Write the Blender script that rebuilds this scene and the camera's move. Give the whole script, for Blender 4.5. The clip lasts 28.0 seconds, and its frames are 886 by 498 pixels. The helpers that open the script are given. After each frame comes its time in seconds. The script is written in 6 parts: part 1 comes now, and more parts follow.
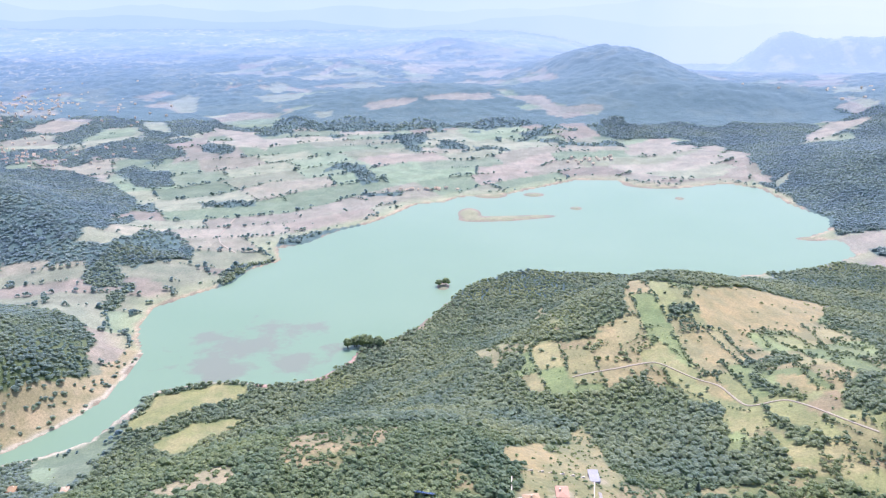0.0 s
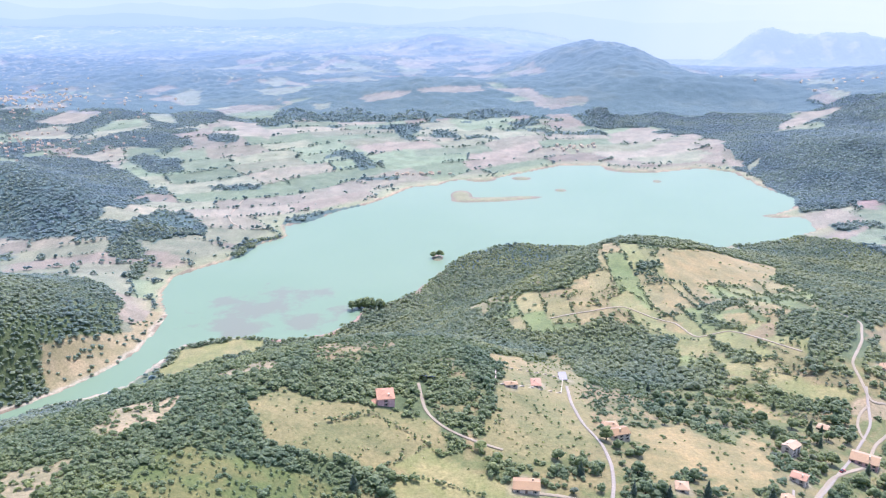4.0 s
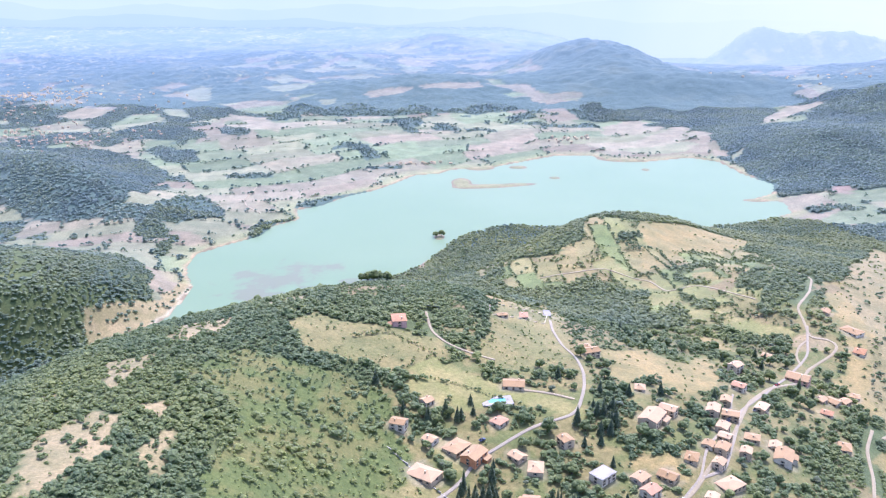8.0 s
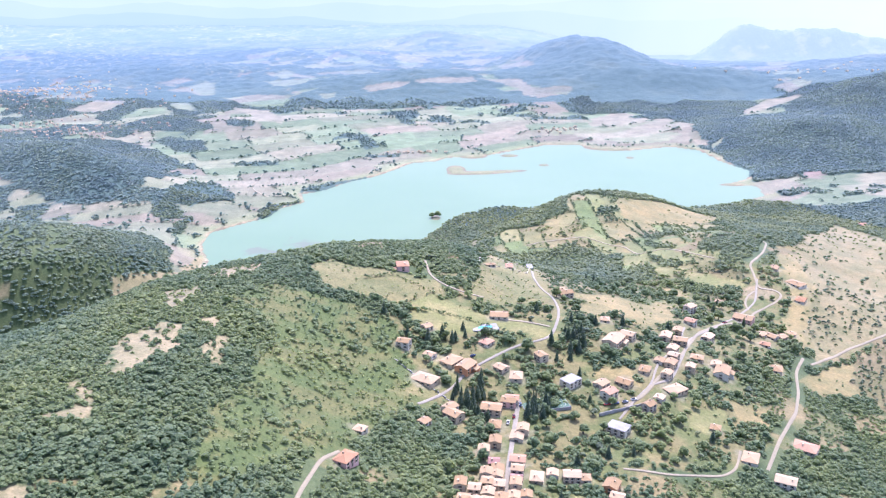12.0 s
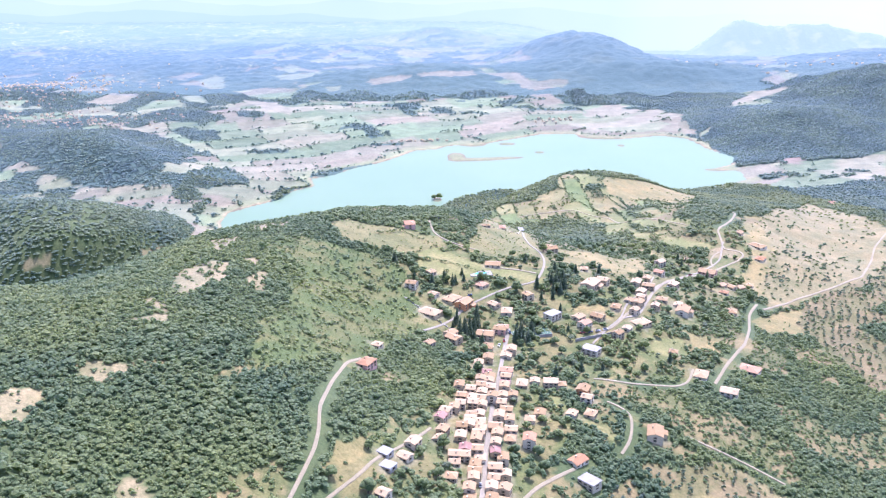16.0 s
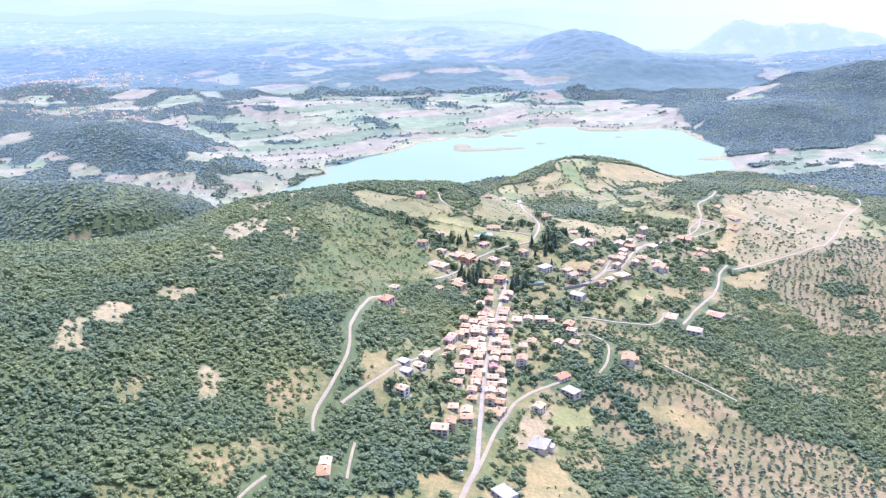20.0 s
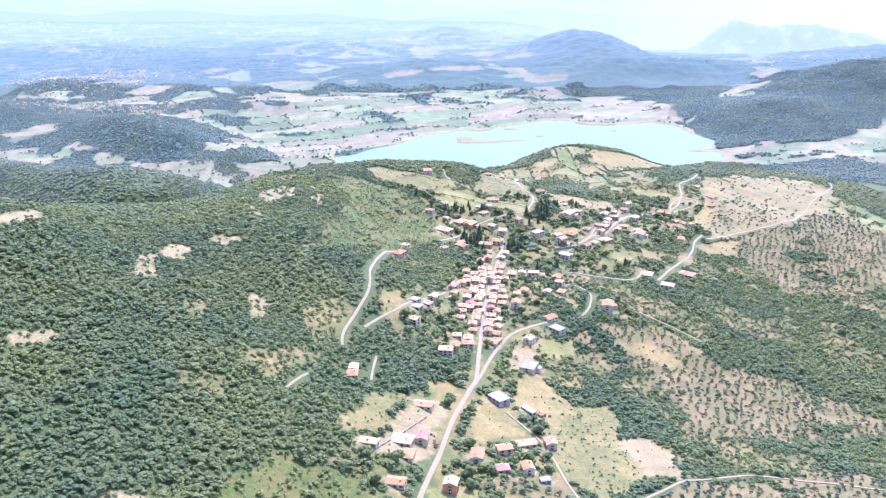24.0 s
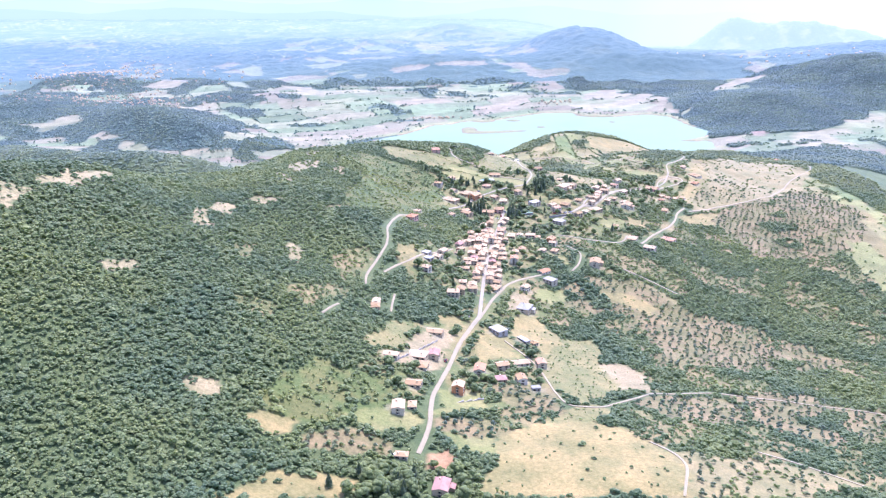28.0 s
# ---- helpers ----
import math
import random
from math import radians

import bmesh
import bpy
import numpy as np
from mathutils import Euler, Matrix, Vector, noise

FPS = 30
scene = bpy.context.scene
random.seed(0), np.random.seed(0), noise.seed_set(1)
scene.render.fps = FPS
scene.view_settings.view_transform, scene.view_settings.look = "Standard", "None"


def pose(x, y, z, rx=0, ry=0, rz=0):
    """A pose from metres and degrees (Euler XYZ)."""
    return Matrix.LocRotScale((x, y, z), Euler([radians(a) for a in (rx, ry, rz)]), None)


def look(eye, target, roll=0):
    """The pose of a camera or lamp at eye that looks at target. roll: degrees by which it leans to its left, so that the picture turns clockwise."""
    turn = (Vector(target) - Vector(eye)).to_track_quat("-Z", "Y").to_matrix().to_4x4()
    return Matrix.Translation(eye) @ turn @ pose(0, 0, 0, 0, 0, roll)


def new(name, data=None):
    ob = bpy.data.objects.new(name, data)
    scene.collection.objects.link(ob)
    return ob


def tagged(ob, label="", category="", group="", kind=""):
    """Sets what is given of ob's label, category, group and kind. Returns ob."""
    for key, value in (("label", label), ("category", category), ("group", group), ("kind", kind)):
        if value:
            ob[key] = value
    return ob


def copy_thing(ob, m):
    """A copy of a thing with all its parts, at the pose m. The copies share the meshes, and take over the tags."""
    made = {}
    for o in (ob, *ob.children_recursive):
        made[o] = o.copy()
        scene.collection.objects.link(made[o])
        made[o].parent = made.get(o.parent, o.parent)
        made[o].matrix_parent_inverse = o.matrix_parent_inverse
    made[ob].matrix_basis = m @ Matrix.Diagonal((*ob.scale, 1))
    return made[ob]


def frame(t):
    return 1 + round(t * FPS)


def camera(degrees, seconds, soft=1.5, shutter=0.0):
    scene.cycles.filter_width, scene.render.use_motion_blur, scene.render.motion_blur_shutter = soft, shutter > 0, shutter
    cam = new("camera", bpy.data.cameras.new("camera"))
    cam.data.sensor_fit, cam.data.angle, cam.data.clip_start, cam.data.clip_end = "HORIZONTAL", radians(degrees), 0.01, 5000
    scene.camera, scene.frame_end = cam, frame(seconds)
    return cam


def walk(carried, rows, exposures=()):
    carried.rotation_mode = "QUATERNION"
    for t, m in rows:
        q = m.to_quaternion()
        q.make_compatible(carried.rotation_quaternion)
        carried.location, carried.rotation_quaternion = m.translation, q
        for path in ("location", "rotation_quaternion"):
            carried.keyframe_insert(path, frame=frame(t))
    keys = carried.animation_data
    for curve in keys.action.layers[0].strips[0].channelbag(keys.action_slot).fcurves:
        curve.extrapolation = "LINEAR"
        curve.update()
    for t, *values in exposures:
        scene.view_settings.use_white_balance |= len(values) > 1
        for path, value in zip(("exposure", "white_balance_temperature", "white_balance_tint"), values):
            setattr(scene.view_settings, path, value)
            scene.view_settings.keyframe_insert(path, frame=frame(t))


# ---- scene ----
cam = camera(52.86, 28.0, soft=1.25)
PATH = [
    (0, (47.84, 211.63, 436.21), (44.07, 1154.60, 103.37), 0.19),
    (1, (47.09, 182.02, 437.44), (47.27, 1125.07, 104.78), 0.19),
    (2, (46.35, 153.21, 438.47), (50.58, 1096.21, 105.72), 0.25),
    (3, (45.63, 124.99, 439.36), (50.39, 1067.48, 105.14), 0.14),
    (3.5, (45.28, 111.06, 439.77), (50.24, 1053.53, 105.52), 0.14),
    (5.5, (43.99, 56.14, 441.35), (50.34, 998.47, 106.73), 0.12),
    (6, (43.69, 42.54, 441.75), (49.83, 984.89, 107.19), 0.13),
    (7, (43.13, 15.42, 442.58), (48.62, 958.09, 108.89), 0.09),
    (8, (42.61, -11.65, 443.45), (47.60, 931.33, 110.66), 0.03),
    (9, (42.13, -38.72, 444.38), (47.15, 904.29, 111.67), 0.04),
    (10, (41.67, -65.84, 445.37), (47.38, 876.89, 111.86), 0.06),
    (11, (41.23, -93.02, 446.40), (49.05, 849.68, 112.84), 0.07),
    (12, (40.80, -120.28, 447.46), (51.16, 822.37, 113.83), 0.00),
    (12.5, (40.58, -133.94, 448.01), (51.01, 808.72, 114.42), -0.02),
    (14.5, (39.70, -188.78, 450.20), (48.85, 753.48, 115.44), -0.18),
    (15, (39.46, -202.53, 450.74), (48.73, 739.69, 115.86), -0.18),
    (16, (38.98, -230.06, 451.80), (48.24, 711.81, 115.95), -0.10),
    (17, (38.45, -257.63, 452.81), (47.15, 684.45, 117.55), -0.02),
    (18, (37.89, -285.21, 453.77), (43.78, 656.74, 118.06), -0.07),
    (19, (37.29, -312.78, 454.66), (41.89, 629.24, 119.15), -0.15),
    (20, (36.64, -340.33, 455.48), (39.58, 601.86, 120.42), -0.17),
    (21, (35.95, -367.84, 456.23), (37.25, 574.36, 121.19), -0.14),
    (21.5, (35.59, -381.58, 456.58), (36.48, 560.65, 121.61), -0.15),
    (23.5, (34.09, -436.44, 457.87), (34.67, 506.30, 124.35), -0.06),
    (24, (33.70, -450.13, 458.18), (34.18, 492.72, 124.97), -0.04),
    (25, (32.95, -477.52, 458.82), (33.09, 465.82, 127.00), 0.03),
    (26, (32.22, -504.94, 459.53), (30.38, 438.14, 126.94), 0.16),
    (27, (31.56, -532.43, 460.37), (28.74, 410.47, 127.29), 0.09),
    (28, (30.99, -560.06, 461.41), (26.19, 382.32, 126.91), -0.12),
]
EXPOSURES = [(0, 1.52, 5680, 27), (12, 1.70, 5580, 29), (28, 1.88, 5480, 30)]
walk(cam, [(t, look(eye, target, roll)) for t, eye, target, roll in PATH], exposures=EXPOSURES)

# ---- sky, sun and exposure ----
world = bpy.data.worlds.new("sky")
scene.world = world
world.use_nodes = True
sky = world.node_tree.nodes.new("ShaderNodeTexSky")
sky.sky_type, sky.sun_disc = "NISHITA", False
SUN_HEIGHT, SUN_TURN = radians(62), radians(18)
sky.sun_elevation, sky.sun_rotation = SUN_HEIGHT, SUN_TURN
sky.air_density, sky.dust_density, sky.altitude = 1.0, 4.0, 700
world.node_tree.links.new(sky.outputs[0], world.node_tree.nodes["Background"].inputs[0])
world.node_tree.nodes["Background"].inputs[1].default_value = 0.15
sun = new("sun", bpy.data.lights.new("sun", "SUN"))
sun.data.energy, sun.data.angle, sun.data.color = 2.0, radians(0.6), (1.0, 0.96, 0.90)
toward = Vector((math.sin(SUN_TURN) * math.cos(SUN_HEIGHT), math.cos(SUN_TURN) * math.cos(SUN_HEIGHT), math.sin(SUN_HEIGHT)))
sun.matrix_world = look(toward * 3000, (0, 0, 0))


# ---- materials ----
def shader(name):
    m = bpy.data.materials.new(name)
    m.use_nodes = True
    return m, m.node_tree.nodes, m.node_tree.links, m.node_tree.nodes["Principled BSDF"]


def mix(nodes, links, kind, factor, a, b):
    n = nodes.new("ShaderNodeMix")
    n.data_type, n.blend_type, n.clamp_result = "RGBA", kind, False
    for socket, value in ((n.inputs[0], factor), (n.inputs[6], a), (n.inputs[7], b)):
        if isinstance(value, bpy.types.NodeSocket):
            links.new(value, socket)
        else:
            socket.default_value = value if isinstance(value, float) else (*value, 1)
    return n.outputs[2]


def ramp(nodes, links, value, low, high, to_low=0.0, to_high=1.0):
    n = nodes.new("ShaderNodeMapRange")
    n.inputs["From Min"].default_value, n.inputs["From Max"].default_value = low, high
    n.inputs["To Min"].default_value, n.inputs["To Max"].default_value = to_low, to_high
    links.new(value, n.inputs["Value"])
    return n.outputs[0]


def grain(nodes, links, size, detail=4.0, rough=0.6):
    """Noise in metres of the place."""
    where, n = nodes.new("ShaderNodeNewGeometry"), nodes.new("ShaderNodeTexNoise")
    n.inputs["Scale"].default_value, n.inputs["Detail"].default_value, n.inputs["Roughness"].default_value = 1 / size, detail, rough
    links.new(where.outputs["Position"], n.inputs["Vector"])
    return n.outputs[0]


def relief(nodes, links, body, value, strength, deep):
    n = nodes.new("ShaderNodeBump")
    n.inputs["Strength"].default_value, n.inputs["Distance"].default_value = strength, deep
    links.new(value, n.inputs["Height"])
    links.new(n.outputs[0], body.inputs["Normal"])


def plain(name, colour, other=None, size=1.5, rough=0.85, metal=0.0, deep=0.03, vary=0.0, haze_sheen=0.0):
    """A surface of two mixed tones at two scales, with fine relief; vary: from object to object."""
    m, nodes, links, body = shader(name)
    other = other or tuple(c * 0.72 for c in colour)
    wide = ramp(nodes, links, grain(nodes, links, size * 4), 0.35, 0.65)
    fine = ramp(nodes, links, grain(nodes, links, size * 0.4), 0.3, 0.7)
    tone = mix(nodes, links, "MIX", wide, colour, other)
    tone = mix(nodes, links, "MULTIPLY", 0.45, tone, mix(nodes, links, "MIX", fine, (1.25, 1.25, 1.25), (0.55, 0.55, 0.55)))
    if vary:
        info = nodes.new("ShaderNodeObjectInfo")
        hue = nodes.new("ShaderNodeHueSaturation")
        links.new(ramp(nodes, links, info.outputs["Random"], 0, 1, 1 - vary, 1 + vary), hue.inputs["Value"])
        links.new(ramp(nodes, links, info.outputs["Random"], 0, 1, 1.15, 0.9), hue.inputs["Saturation"])
        links.new(tone, hue.inputs["Color"])
        tone = hue.outputs[0]
    links.new(tone, body.inputs["Base Color"])
    body.inputs["Roughness"].default_value, body.inputs["Metallic"].default_value = rough, metal
    # sheen that pales the surface at grazing view, in place of haze
    body.inputs["Sheen Weight"].default_value = haze_sheen
    relief(nodes, links, body, grain(nodes, links, size * 0.3), 0.5, deep)
    return m


def foliage(name, dark, light, size=0.9, haze_sheen=0.25, rough=1.0):
    """Leaves: the tone changes from crown to crown and over each crown."""
    m, nodes, links, body = shader(name)
    where = nodes.new("ShaderNodeNewGeometry")
    each = where.outputs["Random Per Island"]
    fine = ramp(nodes, links, grain(nodes, links, size, 5.0, 0.7), 0.32, 0.68)
    tone = mix(nodes, links, "MIX", each, dark, light)
    tone = mix(nodes, links, "MULTIPLY", 0.75 * rough, tone, mix(nodes, links, "MIX", fine, (0.42, 0.47, 0.47), (1.6, 1.52, 1.3)))
    far = ramp(nodes, links, grain(nodes, links, 110.0, 6.0, 0.7), 0.38, 0.62)
    tone = mix(nodes, links, "MULTIPLY", 1.0, tone, mix(nodes, links, "MIX", far, (0.74, 0.86, 0.94), (1.34, 1.22, 0.92)))
    links.new(tone, body.inputs["Base Color"])
    body.inputs["Roughness"].default_value = 0.7
    # bluish sheen on the leaves stands in for a veil of haze
    body.inputs["Sheen Weight"].default_value, body.inputs["Sheen Roughness"].default_value = haze_sheen, 0.5
    body.inputs["Sheen Tint"].default_value = (0.75, 0.9, 1.0, 1)
    relief(nodes, links, body, grain(nodes, links, size * 0.7, 5.0, 0.75), 0.6 * rough, 0.4)
    # sunlight that comes through the leaves
    glow, both = nodes.new("ShaderNodeBsdfTranslucent"), nodes.new("ShaderNodeMixShader")
    links.new(mix(nodes, links, "MULTIPLY", 1.0, tone, (1.5, 1.6, 0.9)), glow.inputs["Color"])
    both.inputs[0].default_value = 0.4
    links.new(body.outputs[0], both.inputs[1])
    links.new(glow.outputs[0], both.inputs[2])
    links.new(both.outputs[0], nodes["Material Output"].inputs["Surface"])
    return m


def ground_material(name, haze=False):
    m, nodes, links, body = shader(name)
    cover = nodes.new("ShaderNodeAttribute")
    cover.attribute_name = "cover"
    wide = ramp(nodes, links, grain(nodes, links, 26.0), 0.3, 0.7)
    fine = ramp(nodes, links, grain(nodes, links, 2.2, 6.0, 0.7), 0.3, 0.7)
    tone = mix(nodes, links, "MULTIPLY", 0.75, cover.outputs["Color"], mix(nodes, links, "MIX", wide, (0.72, 0.8, 0.72), (1.22, 1.16, 1.12)))
    tone = mix(nodes, links, "MULTIPLY", 0.7, tone, mix(nodes, links, "MIX", fine, (0.48, 0.56, 0.46), (1.38, 1.33, 1.3)))
    tuft = ramp(nodes, links, grain(nodes, links, 0.9, 3.0, 0.6), 0.52, 0.66)
    tone = mix(nodes, links, "MULTIPLY", 0.5, tone, mix(nodes, links, "MIX", tuft, (1.08, 1.06, 1.05), (0.55, 0.68, 0.45)))
    body.inputs["Roughness"].default_value = 0.95
    body.inputs["Specular IOR Level"].default_value = 0.2
    # bluish sheen imitates haze over ground seen at a low angle
    body.inputs["Sheen Weight"].default_value, body.inputs["Sheen Roughness"].default_value = 0.12, 0.5
    body.inputs["Sheen Tint"].default_value = (0.8, 0.92, 1.0, 1)
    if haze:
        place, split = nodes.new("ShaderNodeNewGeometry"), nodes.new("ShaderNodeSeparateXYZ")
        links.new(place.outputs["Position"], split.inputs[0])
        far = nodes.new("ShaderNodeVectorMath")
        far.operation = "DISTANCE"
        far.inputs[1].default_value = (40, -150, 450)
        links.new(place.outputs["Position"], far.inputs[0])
        # haze painted as emission: thicker with distance, whiter towards +x
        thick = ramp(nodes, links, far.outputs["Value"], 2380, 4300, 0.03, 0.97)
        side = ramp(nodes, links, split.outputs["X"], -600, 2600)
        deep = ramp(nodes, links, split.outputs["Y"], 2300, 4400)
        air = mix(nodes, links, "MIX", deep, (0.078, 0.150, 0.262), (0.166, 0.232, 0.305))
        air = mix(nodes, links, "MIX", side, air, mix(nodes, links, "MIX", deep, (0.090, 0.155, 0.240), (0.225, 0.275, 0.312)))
        # pale fields and scattered towns, drawn into the emitted haze
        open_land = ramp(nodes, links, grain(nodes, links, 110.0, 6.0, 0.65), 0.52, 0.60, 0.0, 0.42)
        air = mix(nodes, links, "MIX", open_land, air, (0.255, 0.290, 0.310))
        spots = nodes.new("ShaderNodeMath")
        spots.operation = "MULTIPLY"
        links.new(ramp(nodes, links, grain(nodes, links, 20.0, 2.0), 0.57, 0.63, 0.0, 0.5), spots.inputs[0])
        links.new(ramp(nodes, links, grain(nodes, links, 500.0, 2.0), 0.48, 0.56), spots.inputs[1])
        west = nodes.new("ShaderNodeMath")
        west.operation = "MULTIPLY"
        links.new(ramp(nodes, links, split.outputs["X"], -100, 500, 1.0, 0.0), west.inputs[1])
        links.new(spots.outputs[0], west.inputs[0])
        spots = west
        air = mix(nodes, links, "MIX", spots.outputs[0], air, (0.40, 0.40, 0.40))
        # the land's own colour fades to black where the painted haze takes over
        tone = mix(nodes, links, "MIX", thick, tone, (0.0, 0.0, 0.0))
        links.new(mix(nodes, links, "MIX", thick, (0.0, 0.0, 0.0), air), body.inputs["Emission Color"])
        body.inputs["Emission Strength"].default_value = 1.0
    links.new(tone, body.inputs["Base Color"])
    relief(nodes, links, body, grain(nodes, links, 22.0 if haze else 3.0, 6.0, 0.7), 0.5 if haze else 0.6, 8.0 if haze else 0.6)
    return m


def water_material():
    m, nodes, links, body = shader("lake water")
    place = nodes.new("ShaderNodeNewGeometry")
    milky = ramp(nodes, links, grain(nodes, links, 260.0, 2.0), 0.3, 0.7)
    tone = mix(nodes, links, "MIX", milky, (0.134, 0.200, 0.116), (0.148, 0.212, 0.127))
    # weed and mud just under the surface at the shallow end
    gap, length = nodes.new("ShaderNodeVectorMath"), nodes.new("ShaderNodeVectorMath")
    gap.operation, length.operation = "SUBTRACT", "LENGTH"
    gap.inputs[1].default_value = (-165, 1110, 0)
    links.new(place.outputs["Position"], gap.inputs[0])
    links.new(gap.outputs[0], length.inputs[0])
    shallow = ramp(nodes, links, length.outputs["Value"], 60, 150, 0.16, -0.12)
    add = nodes.new("ShaderNodeMath")
    links.new(shallow, add.inputs[0])
    links.new(grain(nodes, links, 55.0, 5.0, 0.6), add.inputs[1])
    mud = ramp(nodes, links, add.outputs[0], 0.6, 0.7, 0.0, 0.75)
    tone = mix(nodes, links, "MIX", mud, tone, (0.145, 0.145, 0.105))
    links.new(tone, body.inputs["Base Color"])
    body.inputs["Roughness"].default_value, body.inputs["IOR"].default_value = 0.3, 1.33
    body.inputs["Specular IOR Level"].default_value = 0.14
    relief(nodes, links, body, grain(nodes, links, 3.0, 4.0), 0.15, 0.1)
    return m


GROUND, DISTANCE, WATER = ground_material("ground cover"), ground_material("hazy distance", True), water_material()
LEAF_WOOD = foliage("oak wood leaves", (0.098, 0.140, 0.062), (0.140, 0.178, 0.076), 0.9, haze_sheen=0.12)
LEAF_LAKE = foliage("lakeside wood leaves", (0.108, 0.142, 0.072), (0.148, 0.180, 0.086), 1.1, haze_sheen=0.20)
LEAF_SCRUB = foliage("broom scrub leaves", (0.106, 0.140, 0.050), (0.160, 0.194, 0.067), 0.8, haze_sheen=0.2)
LEAF_OLIVE = foliage("olive leaves", (0.095, 0.122, 0.078), (0.145, 0.172, 0.108))
# leaf colours of the remote woods carry the blue of haze
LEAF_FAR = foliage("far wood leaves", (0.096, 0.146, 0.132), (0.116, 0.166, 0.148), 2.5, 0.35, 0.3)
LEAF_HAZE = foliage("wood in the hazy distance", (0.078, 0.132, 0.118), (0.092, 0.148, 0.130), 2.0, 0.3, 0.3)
LEAF_TREE = foliage("garden tree leaves", (0.105, 0.145, 0.058), (0.175, 0.212, 0.080), 0.5, 0.15)
# a weaker haze blue mixed into the leaf colour
LEAF_VALLEY = foliage("valley wood leaves", (0.104, 0.146, 0.096), (0.134, 0.176, 0.112), 1.6, 0.3, 0.6)
LEAF_DARK = foliage("conifer needles", (0.060, 0.090, 0.052), (0.090, 0.120, 0.066), 0.5)
BARK = plain("bark", (0.11, 0.085, 0.06), size=0.3, rough=0.95)
GRAVEL = plain("pale road gravel", (0.268, 0.218, 0.132), (0.228, 0.187, 0.114), 2.0, 0.95, haze_sheen=0.2)
ASPHALT = plain("worn pale asphalt", (0.27, 0.232, 0.172), (0.23, 0.198, 0.148), 2.5, 0.9, haze_sheen=0.2)
ROOF_TILE = plain("terracotta roof tiles", (0.375, 0.248, 0.130), (0.325, 0.218, 0.118), 0.8, 0.9, deep=0.08, vary=0.25, haze_sheen=0.15)
ROOF_RED = plain("new red roof tiles", (0.35, 0.185, 0.098), (0.31, 0.165, 0.088), 0.8, 0.85, deep=0.08, vary=0.15)
ROOF_RUST = plain("dark rust roof tiles", (0.33, 0.175, 0.14), size=0.8, rough=0.9, deep=0.08, vary=0.2)
ROOF_GREY = plain("grey sheet roof", (0.26, 0.25, 0.235), size=1.5, rough=0.6, vary=0.2)
PLASTER = plain("cream plaster wall", (0.55, 0.43, 0.285), (0.46, 0.36, 0.245), 1.2, 0.9, vary=0.2)
PLASTER_WHITE = plain("white plaster wall", (0.60, 0.52, 0.395), (0.51, 0.44, 0.335), 1.2, 0.9, vary=0.15)
PLASTER_ORANGE = plain("orange plaster wall", (0.62, 0.27, 0.12), size=1.2, rough=0.9)
PLASTER_PINK = plain("pink plaster wall", (0.66, 0.40, 0.33), size=1.2, rough=0.9)
STONE = plain("grey stone wall", (0.42, 0.39, 0.35), (0.32, 0.30, 0.27), 0.5, 0.95)
CONCRETE = plain("pale concrete", (0.33, 0.31, 0.28), size=1.5, rough=0.9)
SHUTTER = plain("brown shutter", (0.16, 0.10, 0.065), size=0.3, rough=0.7)
GLASS = plain("dark window glass", (0.03, 0.035, 0.04), size=0.5, rough=0.08)


# ---- the lie of the land ----
# hills as bumps: x, y, height, reach along, reach across, turn
NEAR_HILLS = [
    (113, 300, 144, 263, 451, -0.52),
    (-202, 44, 95, 159, 259, 0.16),
    (-195, -270, 101, 165, 321, 0.35),
    (155, -284, 158, 347, 352, -0.07),
    (372, 779, 97, 306, 125, 1.08),
    (621, 703, 94, 173, 522, -0.38),
    (-59, 574, 147, 283, 191, 0.79),
    (-455, 1000, 72, 120, 150, 0.20),
    (626, 135, 80, 208, 438, -0.46),
    (242, 1013, 103, 121, 254, 2.36),
    (-96, 294, 55, 100, 215, 0.25),
    (-638, 1530, 63, 101, 261, 0.88),
    (336, 218, -10, 112, 85, 0.09),
    (-645, 1029, 69, 384, 84, -0.78),
    (-374, 259, 168, 222, 283, -2.77),
    (-300, -108, 113, 85, 202, 0.02),
]
# smaller swells and hollows: x, y, height
SWELLS = [(-40, -70, 5), (70, 40, -6), (180, 40, -3), (-150, 150, -2), (70, 150, -3), (180, 150, -9), (-150, 260, -3), (70, 260, -3), (290, 260, 3), (-150, 370, -6), (-40, 370, -4), (70, 370, -5), (180, 370, 5), (400, 370, -6), (-40, 480, 5), (180, 480, 4), (400, 480, -2), (-40, 590, -2), (70, 590, 5), (180, 590, -5), (290, 590, -22), (400, 590, 10), (180, 700, -6), (290, 700, -12), (400, 700, -4), (510, 700, -2), (70, 810, -5), (180, 810, 11), (290, 810, 13), (400, 810, -15)]
FAR_HILLS = [
    (555, 2950, 112, 215, 330, 0.1), (850, 2560, 48, 330, 150, 0.0), (1380, 2220, 98, 300, 330, 0.2), (900, 1850, 42, 190, 200, 0.3), (2000, 3850, 95, 230, 170, 0.0),
    (1700, 2800, 70, 420, 300, 0.0), (1440, 4020, 140, 150, 140, 0.1), (1690, 3930, 135, 190, 170, 0.0), (60, 3720, 48, 210, 160, 0.0),
    (0, 2580, 46, 420, 170, 0.05), (-420, 3250, 36, 380, 170, 0.0), (-700, 2850, 26, 420, 150, 0.1), (-1500, 3100, 40, 600, 220, 0.0),
    (-1100, 2350, 22, 260, 140, 0.2), (-420, 2050, 8, 200, 120, 0.0), (-1250, 1750, 45, 320, 260, 0.0), 
]
